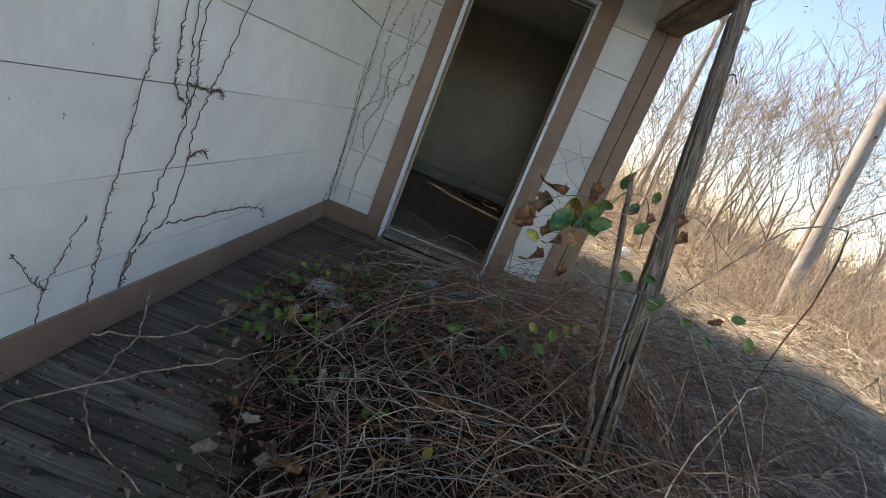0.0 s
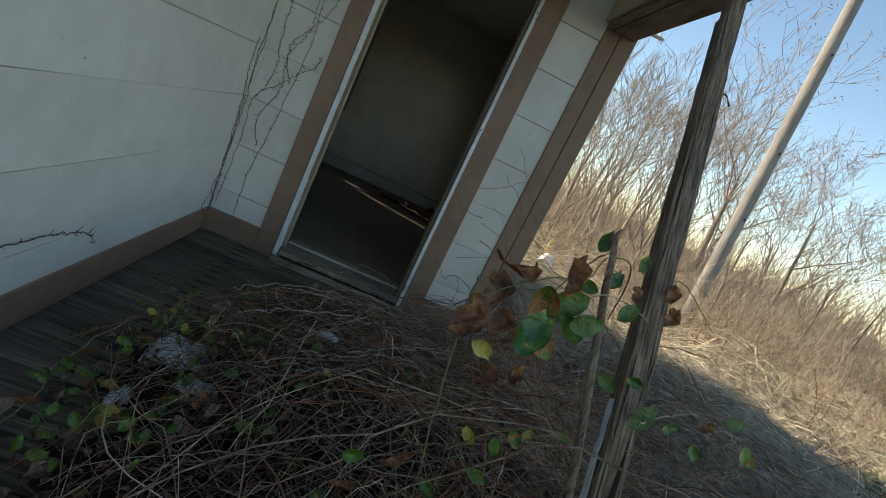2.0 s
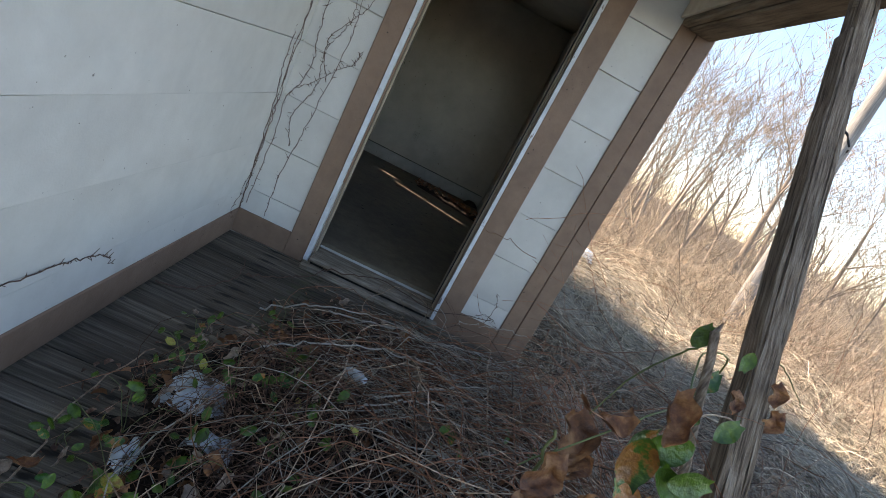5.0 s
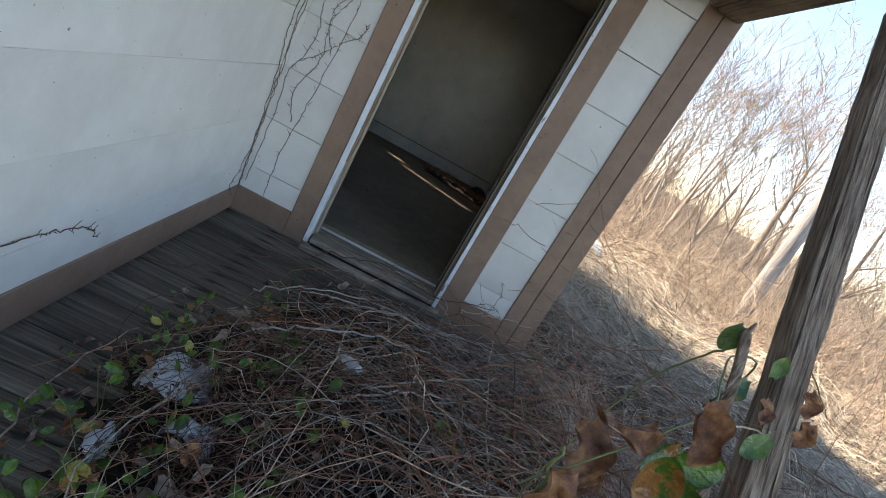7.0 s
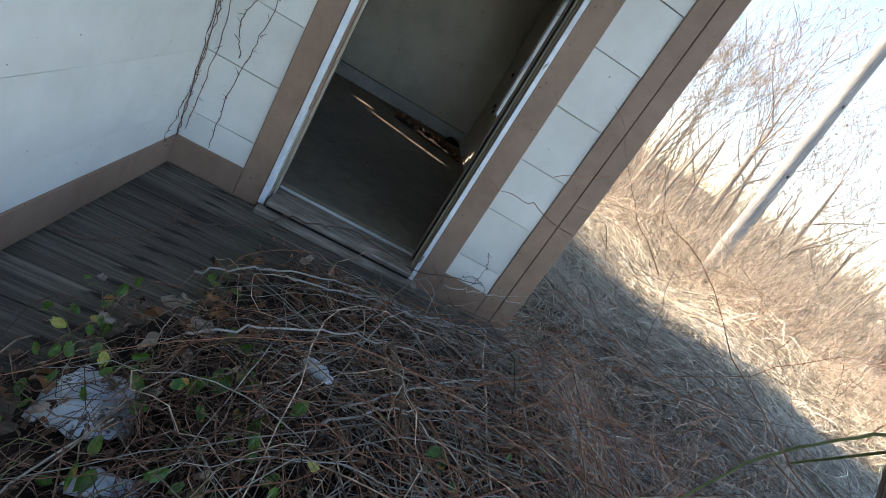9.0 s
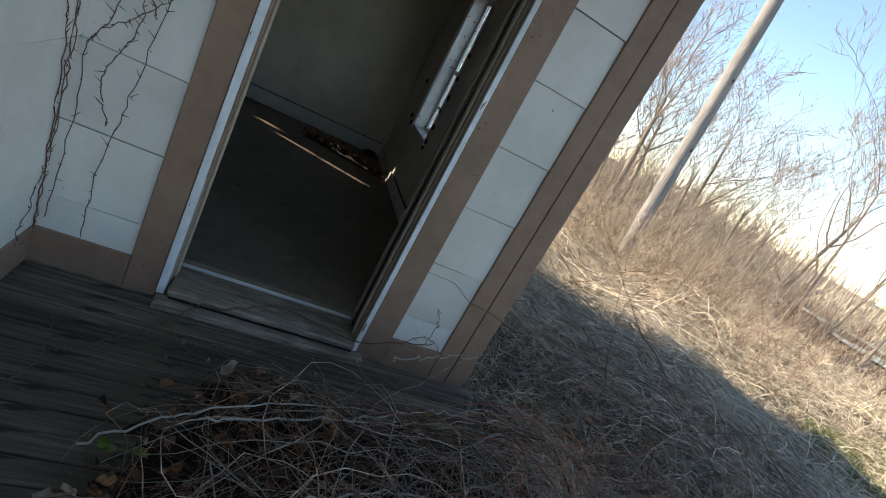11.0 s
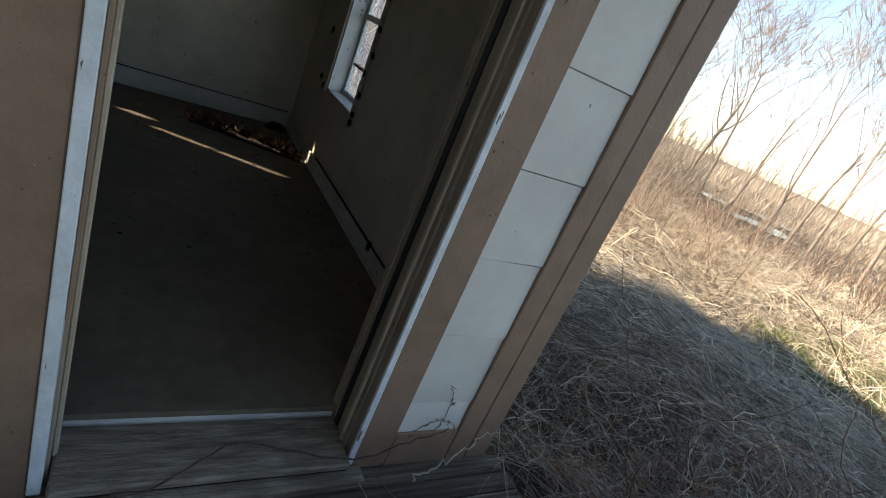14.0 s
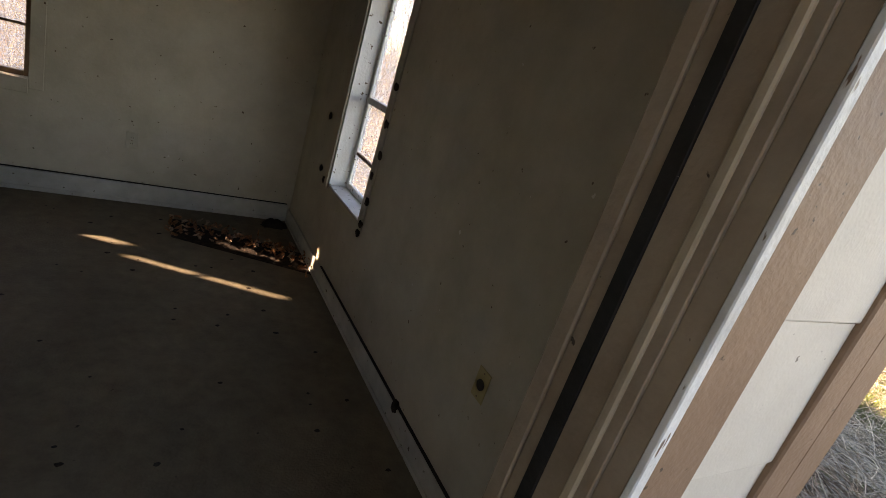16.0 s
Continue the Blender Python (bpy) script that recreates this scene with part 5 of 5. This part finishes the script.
def stems(name, n, mat, seed, place, height, radius, label, category, lean=0.25, K=6, reps=3):
    """Standing dead stems with a few side twigs."""
    rg = np.random.default_rng(seed)
    x, y = place(rg, n)
    ok = ~((x < 2.1) & (y > -4.35) & (y < 4.0))
    x, y = x[ok], y[ok]
    m = len(x)
    z = ground_z(x, y)
    h = rg.uniform(*height, m)
    t = np.linspace(0, 1, K)[None]
    a, l_ = rg.uniform(0, 6.28, m), rg.exponential(lean, m)
    px = x[:, None] + np.cos(a)[:, None] * (l_ * h)[:, None] * t ** 1.6 + np.cumsum(rg.normal(0, 0.012, (m, K)), 1) * h[:, None]
    py = y[:, None] + np.sin(a)[:, None] * (l_ * h)[:, None] * t ** 1.6 + np.cumsum(rg.normal(0, 0.012, (m, K)), 1) * h[:, None]
    pz = z[:, None] - 0.03 + h[:, None] * t
    rad = rg.uniform(*radius, m)
    v1, f1 = tube_arrays(np.stack([px, py, pz], -1), rad[:, None] * np.linspace(1, 0.4, K)[None], 3)
    tw, tr = [], []
    L = np.stack([px, py, pz], -1)
    for rep in range(reps):
        i = rg.integers(2, K - 1, m)
        p0 = L[np.arange(m), i]
        aa = rg.uniform(0, 6.28, m)
        ln = h * rg.uniform(0.12, 0.38, m)
        d = np.stack([np.cos(aa) * 0.6, np.sin(aa) * 0.6, rg.uniform(0.2, 1.0, m)], 1)
        tw.append(np.stack([p0, p0 + d * ln[:, None] * 0.5, p0 + d * ln[:, None] + np.stack([np.zeros(m), np.zeros(m), ln * 0.15], 1)], 1))
        tr.append(rad[:, None] * np.array([[0.55, 0.42, 0.25]]))
    v2, f2 = tube_arrays(np.concatenate(tw), np.concatenate(tr), 3)
    return tagged(big_mesh(name, np.concatenate([v1, v2]), np.concatenate([f1, f2 + len(v1)]), mat), label, category, kind="stuff")


def band(x0, x1, y0, y1, dense=None):
    def place(rg, n):
        x, y = rg.uniform(x0, x1, n), rg.uniform(y0, y1, n)
        if dense:
            ok = dense(x, y)
            return x[ok], y[ok]
        return x, y
    return place


def by_angle(a0, a1, d0, d1):
    """Places between two bearings (degrees east of north from the porch) and two distances."""
    def place(rg, n):
        a, d = np.radians(rg.uniform(a0, a1, n)), np.sqrt(rg.uniform(d0 ** 2, d1 ** 2, n))
        return 0.8 + d * np.sin(a), -2.2 + d * np.cos(a)
    return place


stems("brush", 420, M_BRUSH, 31, by_angle(21, 45, 8.5, 12.5), (0.4, 1.2), (0.003, 0.007), "thicket of dry tan brush beyond the house corner", "brush", 0.7)
stems("brush", 1100, M_BRUSH, 32, by_angle(11, 49, 11.5, 21), (0.5, 1.7), (0.004, 0.009), "dense dry tan brush under the trees", "brush", 0.35)
stems("brush", 800, M_BARK, 33, by_angle(5, 55, 20, 34), (0.8, 2.8), (0.007, 0.015), "far thicket of bare tan saplings", "brush", 0.15)
stems("brush", 700, M_BRUSH, 34, by_angle(48, 84, 24, 40), (0.4, 1.5), (0.007, 0.015), "low dry brush along the pond's far bank", "brush", 0.3)
stems("weeds", 420, M_STEM, 35, by_angle(40, 58, 7.5, 13), (0.4, 1.3), (0.0025, 0.005), "bare dark weed stems standing in the grass", "weeds", 0.35)
stems("weeds", 120, M_STEM, 36, band(2.3, 7.5, -3.0, 3.0), (0.25, 0.8), (0.0016, 0.003), "sparse bare weed stems beside the porch", "weeds", 0.5)


def bare_tree(name, base, height, lean, seed, label, spread=0.55, girth=0.10, fork=0.35, levels=4, rust=0, twig=1.0):
    """A leafless tree: tapered trunk, limbs and fine twigs; rust adds tufts of dry needles."""
    rg = random.Random(seed)
    tree = tagged(empty(name, base), label, "tree", "bare trees")
    lines = {0: [], 1: []}
    tufts = []

    def grow(p, d, length, rad, level):
        K_ = 7
        pts, rs = [p.copy()], [rad]
        q = d.copy()
        for i in range(1, K_):
            w_ = 0.03 if level == 0 else 0.11
            q = (q + Vector((rg.gauss(0, w_), rg.gauss(0, w_), rg.gauss(0.03, 0.06)))).normalized()
            pts.append(pts[-1] + q * length / (K_ - 1))
            rs.append(rad * (1 - 0.62 * i / (K_ - 1)))
        lines[0 if level == 0 else 1].append((pts, rs))
        if level >= levels:
            if rust and rg.random() < rust:
                tufts.append(pts[-1])
            return
        kids = 6 if level == 0 else rg.choice((3, 4, 4) if level == 1 else (3, 3, 4))
        for c in range(kids):
            i = rg.randint(2, K_ - 1) if c else K_ - 1
            if level == 0:
                i = max(i, int(K_ * fork))
            ax = Vector((rg.gauss(0, 1), rg.gauss(0, 1), rg.gauss(0.1, 0.4))).normalized()
            nd = (q * (1 - spread * rg.uniform(0.5, 1.1)) + ax * spread * rg.uniform(0.7, 1.2) + Vector((0, 0, 0.16))).normalized()
            grow(pts[i], nd, length * rg.uniform(0.48, 0.72), max(rs[i] * rg.uniform(0.5, 0.72), 0.004 * twig), level + 1)

    d0 = Vector((lean[0], lean[1], 1)).normalized()
    grow(Vector((0, 0, -0.1)), d0, height * 0.55, girth, 0)
    for key, nm in ((0, "trunk"), (1, "crown")):
        if lines[key]:
            v_, f_ = tube_arrays(np.array([[tuple(p) for p in l[0]] for l in lines[key]]), np.array([l[1] for l in lines[key]]), 6 if key == 0 else 3)
            ob = big_mesh(nm, v_, f_, M_BARK, tree, key == 0)
            if key:
                ob["kind"] = "stuff"
    if tufts:
        rg2 = np.random.default_rng(seed)
        c = np.array([tuple(t_) for t_ in tufts])
        c = np.repeat(c, 7, 0) + rg2.normal(0, 0.10 * height / 7, (len(c) * 7, 3))
        d_ = rg2.normal(0, 0.055 * height / 7, c.shape)
        v_, f_ = ribbons(c, c + d_, rg2.normal(0, 0.01, c.shape), rg2.uniform(0.012, 0.024, len(c)), rg2, 1)
        ob = big_mesh("dry_needles", v_, f_, M_RUST, tree)
        ob["kind"] = "stuff"
        ob["label"] = "rust-brown tufts of dry needles"
    return tree


def at_bearing(eye, az, dist):
    a = math.radians(az)
    x_, y_ = eye[0] + dist * math.sin(a), eye[1] + dist * math.cos(a)
    return (x_, y_, float(ground_z(x_, y_)))


E0, E12, E14 = (0.97, -3.5), (0.69, -1.72), (0.68, -0.85)
bare_tree("bare_tree", at_bearing(E12, 53.8, 27), 8.4, (0.06, -0.10), 14, "leafless forked tree leaning over the far pond bank", 0.62, 0.14, 0.3, 5, twig=3.2)
bare_tree("bare_tree", at_bearing(E14, 57.5, 23), 9.5, (0.02, 0.04), 5, "tall thin leafless tree beside the pond", 0.5, 0.075, 0.2, 5, twig=2.2)
bare_tree("bare_tree", at_bearing(E14, 64.3, 21), 9.0, (-0.02, 0.02), 6, "tall slender leafless tree by the water", 0.5, 0.07, 0.2, 5, twig=2.2)
bare_tree("bare_tree", at_bearing(E14, 68.5, 20), 8.5, (0.02, 0.02), 7, "slender leafless tree by the water", 0.5, 0.065, 0.2, 5, twig=2.2)
bare_tree("bare_tree", at_bearing(E14, 73.0, 22), 8.0, (-0.05, 0.0), 8, "leafless tree with a crooked trunk", 0.5, 0.08, 0.2, 4, twig=2.4)
bare_tree("bare_tree", at_bearing(E14, 77.5, 19), 8.0, (-0.02, 0.05), 9, "leafless tree with pale bark", 0.5, 0.075, 0.2, 4, twig=2.4)
for k, (az, d, h) in enumerate(((60.5, 27, 9.0), (66.4, 25, 8.0), (70.8, 28, 9.0), (75.0, 24, 8.0), (80.0, 22, 8.0), (51.0, 38, 7.0), (83.0, 26, 8.5))):
    bare_tree("bare_tree", at_bearing(E14, az, d), h, (random.uniform(-0.05, 0.05), random.uniform(-0.05, 0.05)), 150 + k, "slender leafless tree beyond the pond", 0.5, 0.085, 0.15, 4, twig=2.6)
bare_tree("cypress_tree", at_bearing(E0, 32.6, 22), 8.4, (-0.04, 0.0), 10, "bald cypress with rust-brown dry needles", 0.62, 0.15, 0.35, 4, 0.8, twig=2.8)
bare_tree("cypress_tree", at_bearing(E0, 40.0, 26), 8.0, (-0.02, 0.0), 11, "bald cypress with rust-brown dry needles", 0.62, 0.12, 0.35, 4, 0.7, twig=3.0)
bare_tree("cypress_tree", at_bearing(E12, 37.0, 24), 8.2, (-0.03, 0.0), 12, "bald cypress with thin rust-brown needles", 0.6, 0.13, 0.35, 4, 0.7, twig=3.0)
for k, (az, d, h) in enumerate(((17.7, 17, 4.8), (19.5, 22, 6.4), (21.3, 16, 4.4), (22.9, 24, 6.6), (24.4, 18, 5.4), (26.0, 26, 6.6), (27.6, 20, 4.6), (29.4, 30, 6.5), (33.5, 28, 5.6), (38.4, 32, 6.0), (41.0, 34, 6.0), (43.6, 36, 5.6), (15.9, 26, 6.6), (13.8, 20, 5.4), (46.1, 40, 5.5))):
    bare_tree("bare_tree", at_bearing(E0, az, d), h * 1.2, (random.uniform(-0.1, 0.1), random.uniform(-0.1, 0.1)), 50 + k, "leafless grey-brown tree in the thicket", 0.5, 0.035 + 0.009 * h, 0.2, 4, 0, twig=2.6)

for k, (az, d, h) in enumerate(((14.5, 13, 4.2), (18.5, 14, 4.6), (22.5, 13, 3.8), (27.0, 15, 5.0), (30.0, 18, 5.4), (35.5, 16, 4.6), (38.5, 20, 5.2), (43.0, 18, 4.4), (46.5, 24, 5.6), (49.0, 21, 4.2), (20.5, 19, 6.4), (25.0, 22, 7.0))):
    bare_tree("bare_tree", at_bearing(E0, az, d), h, (random.uniform(-0.12, 0.12), random.uniform(-0.12, 0.12)), 250 + k, "leafless sapling with many fine branches", 0.58, 0.03 + 0.006 * h, 0.1, 4, 0, twig=1.7)

# far woods: one belt of fine bare stems on the horizon
stems("far_woods", 700, M_BARK, 61, by_angle(-7, 48, 45, 95), (2.5, 6.0), (0.025, 0.05), "far belt of bare winter woods", "woods", 0.12, 6)
stems("far_woods", 800, M_BARK, 62, by_angle(34, 95, 55, 120), (1.2, 4.6), (0.05, 0.11), "far low belt of bare woods beyond the field", "woods", 0.12, 6)

# pond
a = np.linspace(0, 2 * math.pi, 64, endpoint=False)
rad = 1 + 0.18 * np.sin(a * 3 + 0.6) + 0.10 * np.sin(a * 7)
for cx, cy, sx, sy in ((25.5, 11.2, 1.9, 1.5), (27.5, 15.8, 1.6, 1.3), (24.2, 18.6, 1.4, 1.6), (23.4, 14.8, 1.2, 0.9), (32.0, 14.5, 2.4, 1.8)):
    v = [(cx + sx * r_ * math.cos(t_), cy + sy * r_ * math.sin(t_), -0.575) for t_, r_ in zip(a, rad)]
    tagged(mesh_ob("water", v, [list(range(64))], M_WATER), "still pond reflecting the pale sky", "pond", kind="structure")



# utility poles and the cable
def utility_pole(base, height, r0, r1, lean, label, arm=False):
    po = tagged(empty("utility_pole", base), label, "utility pole", "utility poles")
    top_ = Vector((lean[0] * height, lean[1] * height, height))
    stem_part("shaft", [(0, 0, -0.2), tuple(top_ * 0.5), tuple(top_)], r0, r1, M_POLE, po, 16, 0.004, 2, 10)
    for k in range(4):
        p_ = top_ * (0.23 + 0.17 * k + 0.04 * math.sin(k * 5))
        part("knot", box(bmesh.new(), p_.x - 0.011, p_.y - r0 - 0.002, p_.z, p_.x + 0.011, p_.y - r0 * 0.8, p_.z + 0.05, 0.004), M_GAP, po)
    if arm:
        crossarm = part("crossarm", box(bmesh.new(), -1.1, -0.06, height - 0.6, 1.1, 0.06, height - 0.48, 0.01, Matrix.Translation((top_.x, top_.y, 0))), M_POLE, po)
        for dx in (-0.9, -0.4, 0.4, 0.9):
            bm_ = bmesh.new()
            bmesh.ops.create_cone(bm_, cap_ends=True, segments=8, radius1=0.05, radius2=0.03, depth=0.14, matrix=Matrix.Translation((top_.x + dx, top_.y, height - 0.41)))
            part("insulator", bm_, M_IVORY, crossarm)
    return po


utility_pole((7.4, 6.1, float(ground_z(7.4, 6.1))), 10.0, 0.145, 0.11, (-0.05, 0.035), "bleached leaning wooden utility pole in the brush")
utility_pole((8.0, 19.8, float(ground_z(8.0, 19.8))), 9.6, 0.15, 0.11, (0.0, 0.0), "distant wooden utility pole with a crossarm", True)
tagged(stem_part("overhead_cable", [(6.95, 6.45, 9.2), (7.2, 11.0, 8.3), (7.6, 15.5, 8.1), (8.0, 19.7, 8.8)], 0.012, 0.012, M_CABLE, None, 24, 0, 0, 5), "thin black cable slung between the poles", "cable")

# white scrap and a marker ribbon out in the grass
crushed_plastic("plastic_bag", (3.75, 4.75, float(ground_z(3.75, 4.75)) + 0.14), 0.14, 0.11, 0.13, 9.0, "white plastic bag caught in the far grass", M_TARP)
tagged(stem_part("marker_ribbon", [(3.95, 5.6, 0.0), (3.97, 5.6, 0.12), (4.0, 5.62, 0.28)], 0.010, 0.006, M_RIBBON, None, 8, 0.01, 4, 4), "yellow marker ribbon tied in the brush", "ribbon")
# a bare twig leaning across the view of the yard
tagged(stem_part("lone_twig", [(2.6, -0.3, -0.15), (2.75, 0.1, 0.25), (2.95, 0.7, 0.75)], 0.0035, 0.0015, M_STEMDARK, None, 14, 0.006, 4, 4), "thin bare sapling twig standing in the grass", "twig")
# unseen plank screen added behind the house; three gaps shape the room's sun streaks
fence = tagged(empty("sun_screen"), "unseen plank screen added to shape the room's sun streaks", "fence")
GAPS = ((-2.55, -2.44, 1.92, 2.43), (-2.30, -2.14, 1.40, 1.77), (-1.53, -1.43, 1.34, 2.14))
edge = -4.70
for g0, g1, z0, z1 in GAPS + ((-1.22, -1.22, 0.0, 0.0),):
    n = max(1, round((g0 - edge) / 0.16))
    for k in range(n):
        box_part("plank", M_POST, fence, (edge + (g0 - edge) * k / n, 4.40, -0.35, edge + (g0 - edge) * (k + 1) / n, 4.425, 2.95), 0.0)
    if g1 > g0:
        box_part("plank", M_POST, fence, (g0, 4.40, -0.35, g1, 4.425, z0), 0.0)
        box_part("plank", M_POST, fence, (g0, 4.40, z1, g1, 4.425, 2.95), 0.0)
    edge = g1

# fallen stalks lying every way over the grass
def stalks(name, n, mat, seed, xr, yr, length, radius, label, category, high=0.20):
    rg = np.random.default_rng(seed)
    x, y = rg.uniform(*xr, n), rg.uniform(*yr, n)
    ok = ~((x < 2.25) & (y > -5.6) & (y < 4.0))
    x, y = x[ok], y[ok]
    m = len(x)
    K_ = 7
    a = rg.uniform(0, 6.28, m)[:, None] + np.cumsum(rg.normal(0, 0.62, (m, K_)), 1)
    st = rg.uniform(*length, m)[:, None] / (K_ - 1)
    px, py = x[:, None] + np.cumsum(np.cos(a) * st, 1), y[:, None] + np.cumsum(np.sin(a) * st, 1)
    lift = rg.uniform(0.03, high, m)[:, None] * (0.7 + 0.5 * np.sin(px * 2.3) * np.cos(py * 1.9)) + rg.exponential(0.04, m)[:, None] * np.sin(np.linspace(0, math.pi, K_))[None]
    v, f = tube_arrays(np.stack([px, py, ground_z(np.maximum(px, 2.05), py) + lift], -1), rg.uniform(*radius, m)[:, None] * np.linspace(1, 0.5, K_)[None], 3)
    return tagged(big_mesh(name, v, f, mat), label, category, kind="stuff")


stalks("straw_stalks", 5200, M_GRASS, 71, (2.0, 6.6), (-4.0, 6.0), (0.2, 0.65), (0.0017, 0.0040), "fallen straw stalks criss-crossing beside the porch", "straw")
stalks("straw_stalks", 2600, M_STEM, 72, (2.0, 4.6), (-4.2, 1.4), (0.3, 1.0), (0.0015, 0.0036), "fallen brown weed stems beside the porch", "dead stems")
stalks("straw_stalks", 3000, M_GRASS, 73, (6.0, 14.0), (-3.0, 12.0), (0.4, 1.0), (0.003, 0.006), "fallen straw stalks in the sunlit field", "straw")

stalks("vine_stems", 1300, M_STEMDARK, 74, (2.0, 5.0), (-4.2, 1.2), (0.3, 0.9), (0.0012, 0.0030), "dark dead vine stems spilling off the porch", "dead stems")
stalks("pale_stalks", 5200, M_STEMPALE, 75, (2.0, 6.0), (-4.0, 4.0), (0.25, 0.7), (0.0014, 0.0030), "pale bleached stalks in the grass", "straw")

stems("brush", 420, M_BRUSH, 38, band(-4.0, 1.6, 6.2, 10.0), (0.8, 2.6), (0.003, 0.008), "dry brush behind the house", "brush", 0.4)

stems("brush", 300, M_BRUSH, 43, by_angle(16, 50, 8.0, 16), (0.5, 1.7), (0.003, 0.007), "dry twiggy brush standing over the straw", "brush", 0.55, 7, 9)
stems("brush", 700, M_BRUSH, 46, by_angle(10, 52, 20, 42), (1.2, 3.6), (0.010, 0.020), "tall tan thicket closing off the field", "brush", 0.2, 6, 6)
stems("brush", 230, M_BARK, 44, by_angle(14, 52, 13, 26), (1.6, 4.2), (0.006, 0.012), "tall bare grey saplings in the thicket", "brush", 0.22, 7, 11)
stems("brush", 260, M_STEMMID, 45, by_angle(50, 80, 11, 20), (0.4, 1.4), (0.003, 0.007), "dark twiggy brush along the near bank", "brush", 0.5, 7, 8)
stalks("bramble_thicket", 1500, M_STEM, 77, (3.2, 11.0), (2.6, 12.0), (0.3, 1.0), (0.0022, 0.0046), "brown bramble canes looping over the sunlit straw", "bramble", 0.55)
stalks("straw_stalks", 3200, M_GRASS, 78, (3.2, 11.0), (2.2, 12.0), (0.3, 0.9), (0.0022, 0.0050), "bright sunlit straw fallen over the brambles", "straw", 0.5)

stems("weeds", 420, M_STEM, 39, by_angle(34, 82, 6.6, 12), (0.2, 0.7), (0.0015, 0.0035), "low brown weeds standing in the straw", "weeds", 0.8)
stems("brush", 300, M_BRUSH, 40, by_angle(29, 53, 7.5, 11), (0.3, 1.0), (0.002, 0.005), "dry brown brush round the pole", "brush", 0.7)
stems("brush", 650, M_BRUSH, 41, by_angle(48, 84, 14, 20), (0.3, 0.9), (0.003, 0.007), "low dry brush along the near bank", "brush", 0.4)
stems("brush", 700, M_BARK, 42, by_angle(48, 95, 26, 55), (0.8, 3.0), (0.008, 0.02), "grey-brown saplings beyond the pond", "brush", 0.2)
stalks("vine_stems", 1200, M_STEM, 76, (2.0, 6.5), (-4.2, 3.5), (0.3, 0.9), (0.0014, 0.0032), "dead brown stems curling over the shaded grass", "dead stems")

# the open field beyond, to the horizon
def far_field(n, seed, d0, d1, a0, a1):
    rg = np.random.default_rng(seed)
    a, d = np.radians(rg.uniform(a0, a1, n)), np.sqrt(rg.uniform(d0 ** 2, d1 ** 2, n))
    x, y = 0.8 + d * np.sin(a), -2.2 + d * np.cos(a)
    s_ = np.stack([x, y, ground_z(x, y) - 0.02], 1)
    h = rg.uniform(0.3, 0.8, n) * d / 60
    e_ = s_ + np.stack([rg.normal(0, 0.3, n) * h, rg.normal(0, 0.3, n) * h, h], 1)
    v, f = ribbons(s_, e_, rg.normal(0, 0.05, (n, 3)), rg.uniform(0.03, 0.09, n) * d / 60, rg, 1)
    return tagged(big_mesh("field_grass", v, f, M_GRASS), "open tan grass field reaching the horizon", "grass field", kind="stuff")


far_field(15000, 81, 38, 160, 34, 98)
